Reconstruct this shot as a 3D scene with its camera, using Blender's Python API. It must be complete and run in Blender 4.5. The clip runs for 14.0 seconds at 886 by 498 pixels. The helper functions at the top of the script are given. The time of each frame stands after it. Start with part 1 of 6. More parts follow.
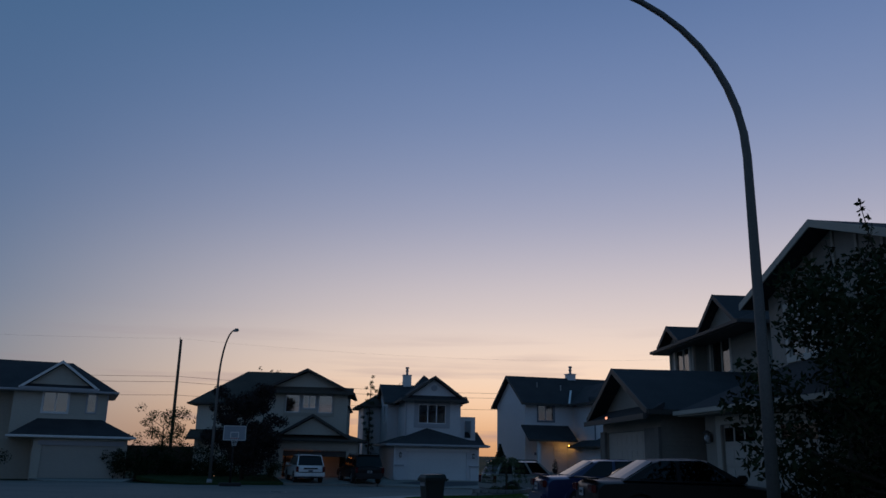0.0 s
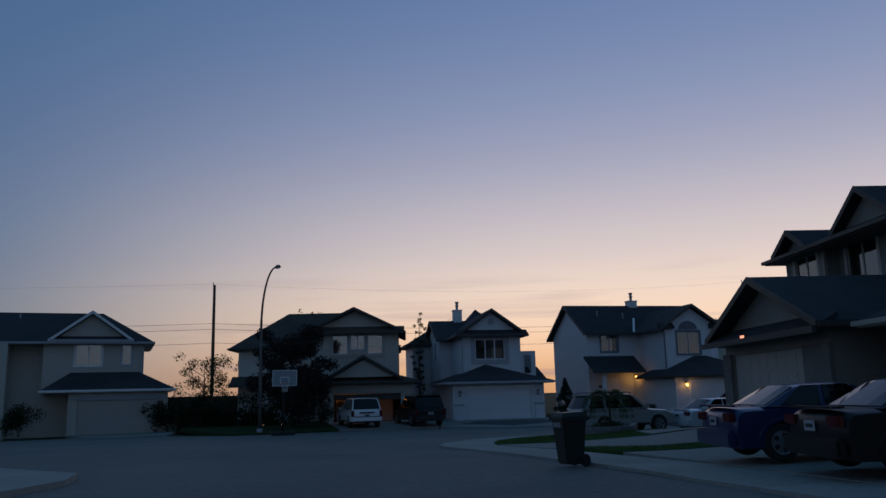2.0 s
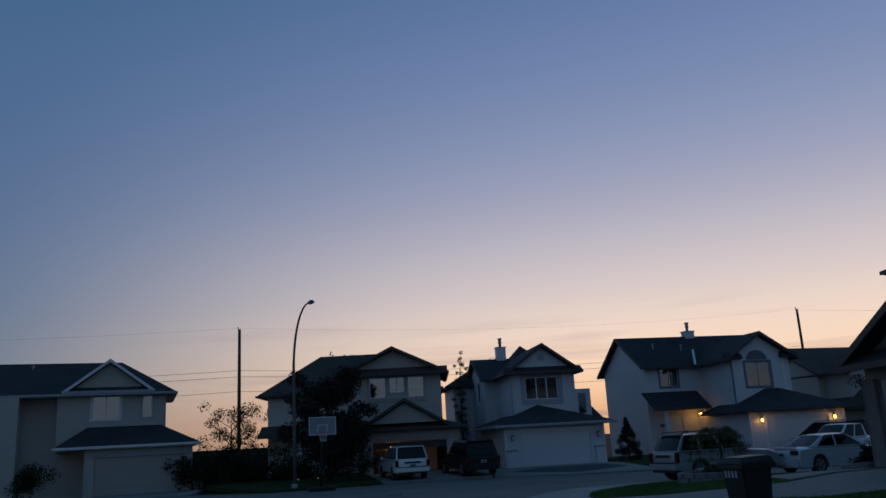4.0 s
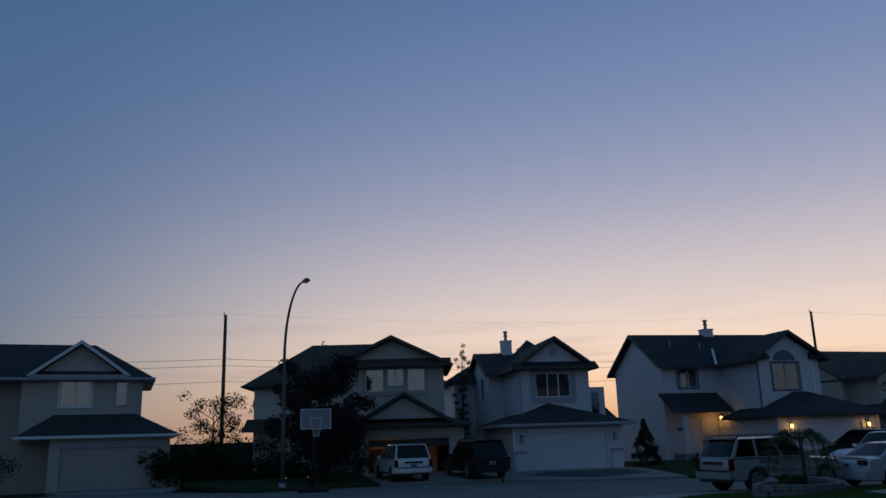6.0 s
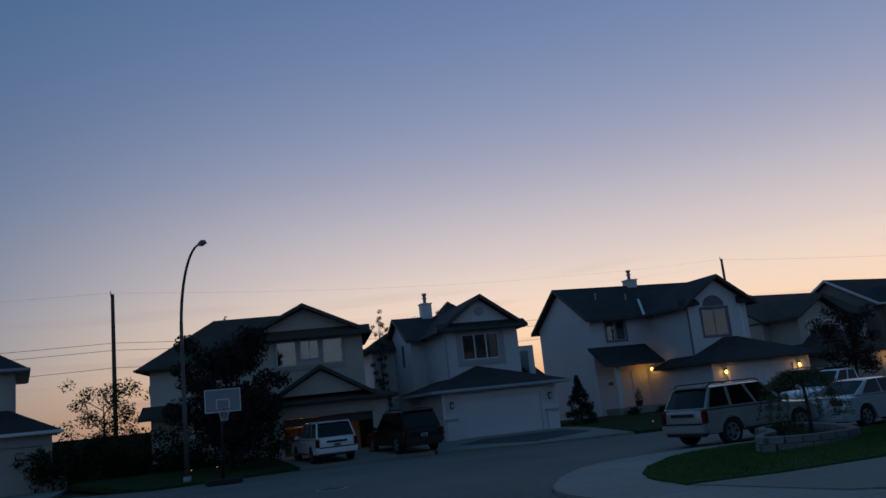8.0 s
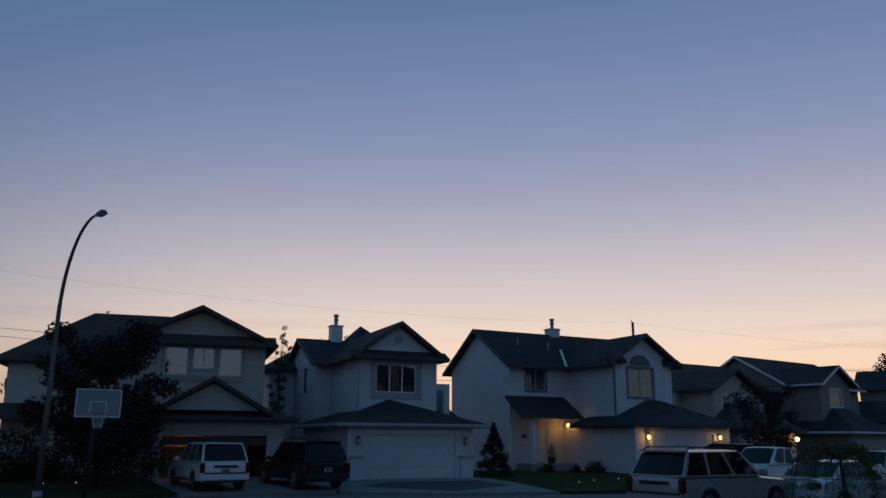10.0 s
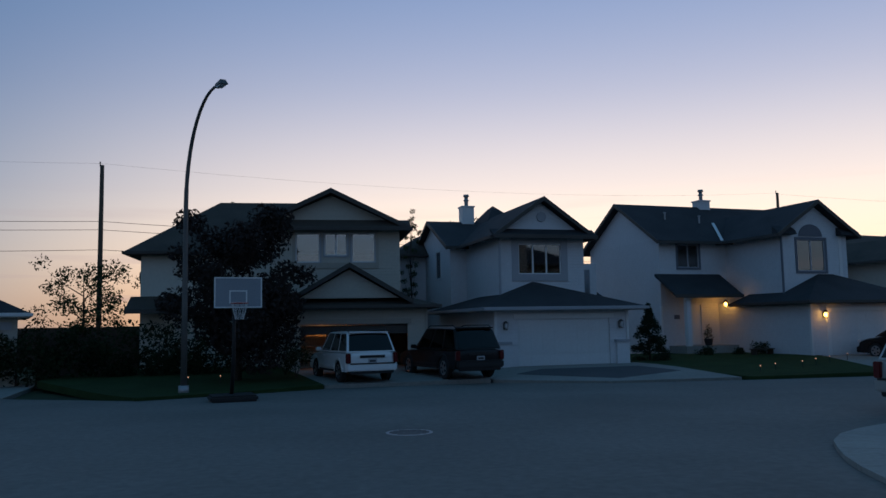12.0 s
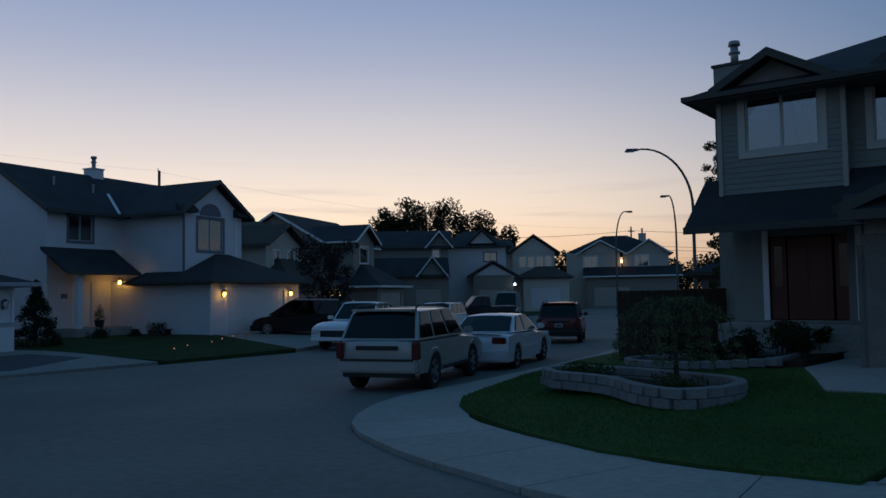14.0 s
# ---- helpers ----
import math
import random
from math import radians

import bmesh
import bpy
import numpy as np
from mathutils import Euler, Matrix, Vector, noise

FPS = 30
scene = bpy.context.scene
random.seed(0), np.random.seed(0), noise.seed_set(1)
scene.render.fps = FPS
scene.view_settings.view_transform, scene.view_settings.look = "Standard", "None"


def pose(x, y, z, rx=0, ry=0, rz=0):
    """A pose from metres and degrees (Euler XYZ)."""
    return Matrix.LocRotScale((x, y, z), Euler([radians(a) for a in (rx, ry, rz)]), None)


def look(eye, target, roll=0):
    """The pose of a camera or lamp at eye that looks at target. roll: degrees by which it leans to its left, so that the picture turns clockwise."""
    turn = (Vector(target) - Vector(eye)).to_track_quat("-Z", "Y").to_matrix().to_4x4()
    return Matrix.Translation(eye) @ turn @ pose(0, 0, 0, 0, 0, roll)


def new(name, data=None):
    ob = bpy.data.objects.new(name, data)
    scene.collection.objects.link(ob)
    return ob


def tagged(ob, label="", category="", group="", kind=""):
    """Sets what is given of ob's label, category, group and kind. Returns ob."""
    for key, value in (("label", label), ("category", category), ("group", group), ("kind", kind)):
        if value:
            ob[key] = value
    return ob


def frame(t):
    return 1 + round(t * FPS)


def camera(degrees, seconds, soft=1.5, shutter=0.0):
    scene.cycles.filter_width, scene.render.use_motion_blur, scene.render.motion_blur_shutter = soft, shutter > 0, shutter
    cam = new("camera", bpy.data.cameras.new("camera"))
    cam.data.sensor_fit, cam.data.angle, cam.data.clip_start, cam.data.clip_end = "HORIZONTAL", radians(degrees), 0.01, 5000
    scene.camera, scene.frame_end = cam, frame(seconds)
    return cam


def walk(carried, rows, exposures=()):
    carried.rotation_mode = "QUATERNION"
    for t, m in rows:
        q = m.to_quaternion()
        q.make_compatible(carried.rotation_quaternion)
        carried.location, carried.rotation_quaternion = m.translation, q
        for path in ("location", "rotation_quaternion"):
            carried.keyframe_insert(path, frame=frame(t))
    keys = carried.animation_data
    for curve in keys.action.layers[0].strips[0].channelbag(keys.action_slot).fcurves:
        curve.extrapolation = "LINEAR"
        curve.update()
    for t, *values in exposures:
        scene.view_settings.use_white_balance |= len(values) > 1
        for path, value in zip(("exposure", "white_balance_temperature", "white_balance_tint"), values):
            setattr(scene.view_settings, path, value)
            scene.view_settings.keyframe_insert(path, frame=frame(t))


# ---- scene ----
cam = camera(57.9, 14.0)
PATH = [
    (0, (4.766, -7.243, 2.147), (4.608, -5.311, 2.643), 1.2),
    (0.2, (4.495, -6.805, 2.123), (4.442, -4.869, 2.622), 0.7),
    (0.5, (4.088, -6.147, 2.086), (4.129, -4.213, 2.595), 0.2),
    (0.7, (3.794, -5.605, 2.08), (3.86, -3.67, 2.58), -0.0),
    (1, (3.353, -4.793, 2.071), (3.357, -2.857, 2.574), -0.2),
    (1.2, (3.112, -4.235, 2.067), (3.098, -2.3, 2.572), 0.5),
    (1.5, (2.751, -3.399, 2.062), (2.642, -1.453, 2.508), -2.2),
    (1.7, (2.493, -2.97, 2.058), (2.296, -1.007, 2.391), -4.6),
    (2, (2.107, -2.326, 2.052), (1.897, -0.369, 2.408), -1.4),
    (2.2, (1.871, -1.929, 2.07), (1.655, 0.024, 2.439), -1.1),
    (2.5, (1.517, -1.334, 2.096), (1.299, 0.61, 2.516), -0.9),
    (2.7, (1.295, -0.942, 2.08), (1.071, 0.997, 2.519), -0.2),
    (3, (0.963, -0.353, 2.056), (0.736, 1.581, 2.513), -0.7),
    (3.5, (0.463, 0.858, 2.085), (0.229, 2.791, 2.54), -3.9),
    (3.7, (0.302, 1.271, 2.082), (0.06, 3.202, 2.546), -3.6),
    (5.8, (-1.385, 5.613, 2.045), (-1.613, 7.544, 2.512), -1.4),
    (6, (-1.546, 6.026, 2.042), (-1.769, 7.958, 2.507), -1.7),
    (6.2, (-1.67, 6.388, 2.051), (-1.885, 8.323, 2.508), -1.8),
    (6.5, (-1.855, 6.93, 2.065), (-1.997, 8.878, 2.494), -5.5),
    (6.8, (-1.998, 7.553, 2.056), (-2.02, 9.514, 2.449), -6.2),
    (7, (-2.093, 7.969, 2.05), (-2.091, 9.931, 2.438), -5.1),
    (7.5, (-2.467, 8.985, 2.074), (-2.465, 10.947, 2.465), -4.8),
    (7.8, (-2.629, 9.592, 2.093), (-2.622, 11.556, 2.471), -5.6),
    (8, (-2.737, 9.996, 2.106), (-2.719, 11.959, 2.486), -6.0),
    (8.2, (-2.898, 10.376, 2.1), (-2.874, 12.338, 2.487), -3.4),
    (8.5, (-3.14, 10.947, 2.09), (-3.051, 12.905, 2.49), 0.5),
    (8.7, (-3.287, 11.345, 2.088), (-3.159, 13.3, 2.489), 0.2),
    (10.8, (-4.825, 15.521, 2.068), (-4.513, 17.434, 2.561), 1.1),
    (11, (-4.921, 15.921, 2.054), (-4.678, 17.863, 2.467), 0.3),
    (11.3, (-5.086, 16.483, 2.065), (-5.012, 18.455, 2.393), -1.4),
    (11.5, (-5.196, 16.858, 2.073), (-5.155, 18.84, 2.337), -1.1),
    (11.7, (-5.378, 17.184, 2.085), (-5.363, 19.172, 2.299), -1.5),
    (12, (-5.65, 17.672, 2.102), (-5.629, 19.663, 2.291), -1.0),
    (12.2, (-5.802, 18.045, 2.101), (-5.741, 20.037, 2.269), -0.7),
    (12.5, (-6.031, 18.604, 2.1), (-5.683, 20.571, 2.211), -2.4),
    (12.8, (-6.173, 19.105, 2.144), (-5.595, 21.018, 2.233), -2.4),
    (13, (-6.268, 19.439, 2.173), (-5.486, 21.278, 2.242), -3.0),
    (13.2, (-6.407, 19.74, 2.236), (-5.45, 21.495, 2.294), -2.8),
    (13.5, (-6.632, 20.188, 2.192), (-5.417, 21.775, 2.26), -1.4),
    (13.7, (-6.665, 20.509, 2.185), (-5.326, 21.992, 2.271), -1.1),
    (14, (-6.715, 20.991, 2.175), (-5.308, 22.408, 2.285), -0.9),
]
walk(cam, [(t, look(eye, target, roll)) for t, eye, target, roll in PATH], [(0, 0, 6530, 12), (11.1, 0, 6620, 10.5), (11.7, 0.34, 6600, 8.5), (12.1, 0.5, 6600, 8), (12.6, 0.55, 6600, 7.5), (13.2, 0.36, 6450, 6), (14, 0.2, 6300, 5)])

# ---------- sky and light ----------
world = bpy.data.worlds.new("dusk_sky")
scene.world = world
world.use_nodes = True
wn, wl = world.node_tree.nodes, world.node_tree.links
wn.clear()


def wnode(kind, operation="", data_type="", interpolation_type=""):
    n = wn.new(kind)
    if operation:
        n.operation = operation
    if data_type:
        n.data_type = data_type
    if interpolation_type:
        n.interpolation_type = interpolation_type
    return n


SUNSET_AZ = radians(22)
w_tc = wnode("ShaderNodeTexCoord")
w_sep = wnode("ShaderNodeSeparateXYZ")
wl.new(w_tc.outputs["Generated"], w_sep.inputs[0])
w_ramp = wnode("ShaderNodeValToRGB")
w_ramp.color_ramp.interpolation = "B_SPLINE"


def stops(ramp, rows):
    cr = ramp.color_ramp
    while len(cr.elements) < len(rows):
        cr.elements.new(0.5)
    for e, (p, c) in zip(cr.elements, rows):
        e.position, e.color = p, (*c, 1)


# zenith angle sine against the dusk colours, towards the glow
stops(w_ramp, [(0.0, (0.62, 0.30, 0.13)), (0.045, (0.95, 0.58, 0.33)), (0.095, (0.97, 0.74, 0.56)), (0.17, (0.71, 0.62, 0.60)),
               (0.28, (0.345, 0.37, 0.505)), (0.40, (0.19, 0.265, 0.45)), (0.55, (0.10, 0.175, 0.37)), (1.0, (0.022, 0.082, 0.165))])
wl.new(w_sep.outputs["Z"], w_ramp.inputs[0])
w_ramp2 = wnode("ShaderNodeValToRGB")
w_ramp2.color_ramp.interpolation = "B_SPLINE"
# the same away from the glow
stops(w_ramp2, [(0.0, (0.185, 0.18, 0.185)), (0.06, (0.15, 0.19, 0.235)), (0.16, (0.112, 0.178, 0.28)), (0.34, (0.083, 0.15, 0.295)), (0.6, (0.042, 0.12, 0.235)), (1.0, (0.02, 0.092, 0.19))])
wl.new(w_sep.outputs["Z"], w_ramp2.inputs[0])
w_dot = wnode("ShaderNodeVectorMath", operation="DOT_PRODUCT")
w_dot.inputs[1].default_value = (math.sin(SUNSET_AZ), math.cos(SUNSET_AZ), 0)
wl.new(w_tc.outputs["Generated"], w_dot.inputs[0])
w_map = wnode("ShaderNodeMapRange", interpolation_type="SMOOTHSTEP")
w_map.inputs["From Min"].default_value, w_map.inputs["From Max"].default_value = 0.42, 0.985
wl.new(w_dot.outputs["Value"], w_map.inputs["Value"])
w_mix = wnode("ShaderNodeMix", data_type="RGBA")
wl.new(w_map.outputs[0], w_mix.inputs["Factor"])
wl.new(w_ramp2.outputs[0], w_mix.inputs[6])
wl.new(w_ramp.outputs[0], w_mix.inputs[7])
# thin streaks of cloud low over the horizon
w_mp = wnode("ShaderNodeMapping")
w_mp.inputs["Scale"].default_value = (2.2, 2.2, 38)
wl.new(w_tc.outputs["Generated"], w_mp.inputs[0])
w_no = wnode("ShaderNodeTexNoise")
w_no.inputs["Scale"].default_value, w_no.inputs["Detail"].default_value = 1.6, 4
wl.new(w_mp.outputs[0], w_no.inputs["Vector"])
w_cr = wnode("ShaderNodeMapRange")
w_cr.inputs["From Min"].default_value, w_cr.inputs["From Max"].default_value = 0.54, 0.70
wl.new(w_no.outputs[0], w_cr.inputs["Value"])
w_low = wnode("ShaderNodeMapRange")
w_low.inputs["From Min"].default_value, w_low.inputs["From Max"].default_value = 0.17, 0.03
w_low.inputs["To Max"].default_value = 0.55
wl.new(w_sep.outputs["Z"], w_low.inputs["Value"])
w_mul = wnode("ShaderNodeMath", operation="MULTIPLY")
wl.new(w_cr.outputs[0], w_mul.inputs[0])
wl.new(w_low.outputs[0], w_mul.inputs[1])
w_mix2 = wnode("ShaderNodeMix", data_type="RGBA")
w_mix2.inputs[7].default_value = (0.30, 0.22, 0.26, 1)
wl.new(w_mul.outputs[0], w_mix2.inputs["Factor"])
wl.new(w_mix.outputs[2], w_mix2.inputs[6])
w_bg = wnode("ShaderNodeBackground")
w_bg.inputs["Strength"].default_value = 1.0
wl.new(w_mix2.outputs[2], w_bg.inputs[0])
w_out = wnode("ShaderNodeOutputWorld")
wl.new(w_bg.outputs[0], w_out.inputs[0])


# ---------- materials ----------
def material(name, color, rough=0.7, metal=0.0, vary=0.12, scale=3.0, bump=0.0, bump_scale=40.0, kind="", spec=0.4, clear=0.0, coarse=0.4):
    """A surface with stains at a coarse scale, grain at a fine one, and relief."""
    m = bpy.data.materials.new(name)
    m.use_nodes = True
    nt = m.node_tree
    n, l = nt.nodes, nt.links
    p = n["Principled BSDF"]
    p.inputs["Roughness"].default_value, p.inputs["Metallic"].default_value = rough, metal
    p.inputs["Specular IOR Level"].default_value = spec
    p.inputs["Coat Weight"].default_value = clear
    p.inputs["Coat Roughness"].default_value = 0.05
    tc = n.new("ShaderNodeTexCoord")
    a, b = n.new("ShaderNodeTexNoise"), n.new("ShaderNodeTexNoise")
    a.inputs["Scale"].default_value, a.inputs["Detail"].default_value = scale * coarse, 6
    b.inputs["Scale"].default_value, b.inputs["Detail"].default_value = scale * 9, 4
    add = n.new("ShaderNodeMath")
    add.operation = "ADD"
    for t, k in ((a, 0), (b, 1)):
        l.new(tc.outputs["Object"], t.inputs["Vector"])
        l.new(t.outputs[0], add.inputs[k])
    info = n.new("ShaderNodeObjectInfo")
    rnd = n.new("ShaderNodeMath")
    rnd.operation = "MULTIPLY_ADD"
    rnd.inputs[1].default_value = 0.25
    l.new(info.outputs["Random"], rnd.inputs[0])
    l.new(add.outputs[0], rnd.inputs[2])
    mr = n.new("ShaderNodeMapRange")
    mr.inputs["From Min"].default_value, mr.inputs["From Max"].default_value = 0.75, 1.5
    mr.inputs["To Min"].default_value, mr.inputs["To Max"].default_value = 1 - vary, 1 + vary
    l.new(rnd.outputs[0], mr.inputs["Value"])
    mul = n.new("ShaderNodeMix")
    mul.data_type, mul.blend_type = "RGBA", "MULTIPLY"
    mul.inputs["Factor"].default_value = 1
    mul.inputs[6].default_value = (*color, 1)
    l.new(mr.outputs[0], mul.inputs[7])
    l.new(mul.outputs[2], p.inputs["Base Color"])
    height = None
    if kind in ("siding", "shingle"):
        sep = n.new("ShaderNodeSeparateXYZ")
        l.new(tc.outputs["Object"], sep.inputs[0])
        saw = n.new("ShaderNodeMath")
        saw.operation = "FRACT"
        sc = n.new("ShaderNodeMath")
        sc.operation = "MULTIPLY"
        sc.inputs[1].default_value = 7.5 if kind == "siding" else 11.0
        l.new(sep.outputs["Z"], sc.inputs[0])
        l.new(sc.outputs[0], saw.inputs[0])
        height = n.new("ShaderNodeMath")
        height.operation = "SUBTRACT"
        height.inputs[0].default_value = 1
        l.new(saw.outputs[0], height.inputs[1])
        dist = 0.022
    elif bump:
        height = n.new("ShaderNodeTexNoise")
        height.inputs["Scale"].default_value, height.inputs["Detail"].default_value = bump_scale, 5
        l.new(tc.outputs["Object"], height.inputs["Vector"])
        dist = bump
    if height:
        bp = n.new("ShaderNodeBump")
        bp.inputs["Distance"].default_value = dist
        bp.inputs["Strength"].default_value = 1.0 if bump else 0.7
        l.new(height.outputs[0], bp.inputs["Height"])
        l.new(bp.outputs[0], p.inputs["Normal"])
    return m


def emitter(name, color, strength):
    m = bpy.data.materials.new(name)
    m.use_nodes = True
    p = m.node_tree.nodes["Principled BSDF"]
    p.inputs["Base Color"].default_value = (*color, 1)
    p.inputs["Emission Color"].default_value = (*color, 1)
    p.inputs["Emission Strength"].default_value = strength
    return m


def glass(name, tint, rough=0.03, ior=1.9):
    """A pane that mirrors the sky by its Fresnel gloss and lets the rest through, tinted."""
    m = bpy.data.materials.new(name)
    m.use_nodes = True
    n, l = m.node_tree.nodes, m.node_tree.links
    n.clear()
    out, mix, tr, gl, fr = (n.new(k) for k in ("ShaderNodeOutputMaterial", "ShaderNodeMixShader", "ShaderNodeBsdfTransparent", "ShaderNodeBsdfGlossy", "ShaderNodeFresnel"))
    tr.inputs[0].default_value = (*tint, 1)
    gl.inputs["Roughness"].default_value = rough
    fr.inputs["IOR"].default_value = ior
    l.new(fr.outputs[0], mix.inputs[0])
    l.new(tr.outputs[0], mix.inputs[1])
    l.new(gl.outputs[0], mix.inputs[2])
    l.new(mix.outputs[0], out.inputs[0])
    return m


M_ROAD = material("road_concrete", (0.162, 0.158, 0.145), 0.85, vary=0.26, scale=0.9, bump=0.002, bump_scale=90, coarse=0.25)
M_WALK = material("sidewalk_concrete", (0.29, 0.28, 0.255), 0.85, vary=0.22, scale=1.2, bump=0.0012, bump_scale=90)
M_DRIVE = material("driveway_concrete", (0.24, 0.235, 0.215), 0.85, vary=0.2, scale=1.0, bump=0.003, bump_scale=50)
M_PATCH = material("fresh_asphalt", (0.07, 0.07, 0.075), 0.9, vary=0.2, scale=2, bump=0.004)
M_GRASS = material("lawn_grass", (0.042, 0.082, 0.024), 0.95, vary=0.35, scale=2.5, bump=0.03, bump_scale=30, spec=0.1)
# darker grass colour for the lawns across the street
M_GRASS_D = material("darker_lawn_grass", (0.028, 0.05, 0.018), 0.95, vary=0.35, scale=2.0, bump=0.03, bump_scale=30, spec=0.1)
M_BLADE = material("grass_blade", (0.066, 0.128, 0.032), 0.9, vary=0.45, scale=1.5, spec=0.15)
M_SOIL = material("garden_soil", (0.05, 0.035, 0.025), 1.0, vary=0.3, scale=4, bump=0.03, spec=0.1)
M_LAND = material("far_land", (0.05, 0.06, 0.035), 1.0, vary=0.3, scale=0.05, spec=0.1)
M_ROOF = material("asphalt_shingle", (0.042, 0.043, 0.047), 0.9, vary=0.3, scale=2.0, kind="shingle", spec=0.2)
M_ROOF_B = material("brown_shingle", (0.075, 0.062, 0.052), 0.9, vary=0.3, scale=2.0, kind="shingle", spec=0.2)
M_WHITE = material("white_siding", (0.62, 0.62, 0.64), 0.6, vary=0.07, scale=0.8, kind="siding")
M_BEIGE = material("beige_siding", (0.46, 0.43, 0.37), 0.6, vary=0.08, scale=0.8, kind="siding")
M_CREAM = material("cream_siding", (0.56, 0.53, 0.46), 0.6, vary=0.08, scale=0.8, kind="siding")
M_GREY = material("grey_green_siding", (0.225, 0.235, 0.21), 0.6, vary=0.08, scale=0.8, kind="siding")
M_TAUPE = material("taupe_siding", (0.24, 0.22, 0.19), 0.65, vary=0.1, scale=0.8, kind="siding")
M_TRIM = material("white_trim", (0.72, 0.72, 0.72), 0.5, vary=0.06, scale=2)
M_TRIM_G = material("grey_trim", (0.36, 0.37, 0.40), 0.55, vary=0.06, scale=2)
M_TRIM_D = material("dark_fascia", (0.06, 0.055, 0.05), 0.6, vary=0.12, scale=2)
M_TRIM_T = material("tan_trim", (0.38, 0.35, 0.30), 0.6, vary=0.08, scale=2)
M_GDOOR = material("white_garage_door", (0.66, 0.67, 0.68), 0.5, vary=0.06, scale=1)
M_GDOOR_T = material("tan_garage_door", (0.40, 0.37, 0.33), 0.55, vary=0.06, scale=1)
M_STONE = material("cultured_stone", (0.17, 0.155, 0.14), 0.9, vary=0.35, scale=4, bump=0.02, bump_scale=12)
M_BLOCK = material("retaining_block", (0.20, 0.20, 0.20), 0.95, vary=0.3, scale=5, bump=0.015, bump_scale=25)
M_DOOR = material("stained_wood_door", (0.13, 0.03, 0.018), 0.45, vary=0.25, scale=3)
M_SLATE = material("slate_grey_trim", (0.13, 0.14, 0.17), 0.55, vary=0.08, scale=2)
M_PALE = material("pale_window_casing", (0.50, 0.49, 0.45), 0.55, vary=0.06, scale=2)
M_BLIND = material("white_blind", (0.50, 0.53, 0.56), 0.8, vary=0.08, scale=3)
M_GLASS = glass("window_glass", (0.86, 0.90, 0.93), 0.03, 3.0)
M_STEEL = material("galvanised_steel", (0.33, 0.34, 0.35), 0.5, 0.6, vary=0.15, scale=4)
M_DARKSTEEL = material("weathered_steel", (0.13, 0.125, 0.12), 0.6, 0.3, vary=0.2, scale=3)
M_POLE = material("weathered_pole_wood", (0.10, 0.075, 0.055), 0.95, vary=0.25, scale=3)
M_WIRE = material("black_cable", (0.02, 0.02, 0.02), 0.7, vary=0.1)
M_BARK = material("tree_bark", (0.055, 0.042, 0.032), 0.95, vary=0.3, scale=6, bump=0.01)
M_LEAF = material("green_leaf", (0.045, 0.065, 0.022), 0.8, vary=0.4, scale=2, spec=0.2)
M_LEAF_W = material("weeping_leaf", (0.085, 0.115, 0.05), 0.8, vary=0.4, scale=2, spec=0.2)
M_LEAF_R = material("purple_leaf", (0.035, 0.026, 0.024), 0.8, vary=0.4, scale=2, spec=0.2)
M_LEAF_D = material("dark_leaf", (0.022, 0.034, 0.014), 0.85, vary=0.4, scale=2, spec=0.15)
M_NEEDLE = material("spruce_needle", (0.02, 0.035, 0.02), 0.85, vary=0.4, scale=3, spec=0.15)
M_FENCE = material("stained_fence_wood", (0.06, 0.042, 0.03), 0.9, vary=0.25, scale=2)
M_RUBBER = material("tyre_rubber", (0.018, 0.018, 0.018), 0.85, vary=0.15, scale=6)
M_RIM = material("alloy_wheel", (0.38, 0.38, 0.39), 0.35, 0.8, vary=0.1)
M_CARGLASS = glass("car_glass", (0.07, 0.08, 0.09), 0.04, 1.5)
M_PLASTIC = material("black_plastic", (0.02, 0.02, 0.021), 0.55, vary=0.15, scale=4)
M_BIN = material("black_green_plastic", (0.018, 0.024, 0.02), 0.5, vary=0.2, scale=4)
M_TAIL = material("red_tail_lens", (0.10, 0.006, 0.008), 0.2, vary=0.1, clear=0.5)
M_LAMPGLASS = material("clear_lamp_lens", (0.55, 0.57, 0.6), 0.15, vary=0.05, clear=0.5)
M_PLATE = material("number_plate", (0.36, 0.37, 0.40), 0.5, vary=0.05)
M_BOARD = material("acrylic_board", (0.26, 0.29, 0.33), 0.3, vary=0.1, scale=2)
M_NET = material("white_net", (0.6, 0.6, 0.6), 0.8, vary=0.1)
M_RED = material("red_paint", (0.45, 0.05, 0.03), 0.5, vary=0.12, scale=4)
M_GLOW = emitter("lit_bulb", (1.0, 0.52, 0.11), 8)
M_GLOW_F = emitter("far_lit_bulb", (1.0, 0.55, 0.18), 8)
M_GLOW_S = emitter("solar_bulb", (1.0, 0.5, 0.3), 0.6)
M_GLOW_W = emitter("far_white_bulb", (0.9, 0.95, 1.0), 4)


def paint(name, color, metal=0.25):
    return material(name, color, 0.38, metal, vary=0.06, scale=1.0, clear=0.6, spec=0.4)


# ---------- building helpers ----------
def part(name, bm, mat, parent=None, label="", smooth=False, crease=0):
    """Links a bmesh as one mesh object under a thing or a part."""
    bmesh.ops.recalc_face_normals(bm, faces=bm.faces)
    me = bpy.data.meshes.new(name)
    bm.to_mesh(me)
    bm.free()
    me.materials.append(mat)
    if smooth:
        for p in me.polygons:
            p.use_smooth = True
        if crease:
            me.set_sharp_from_angle(angle=math.radians(crease))
    ob = new(name, me)
    if parent is not None:
        ob.parent = parent
    if label:
        ob["label"] = label
    return ob


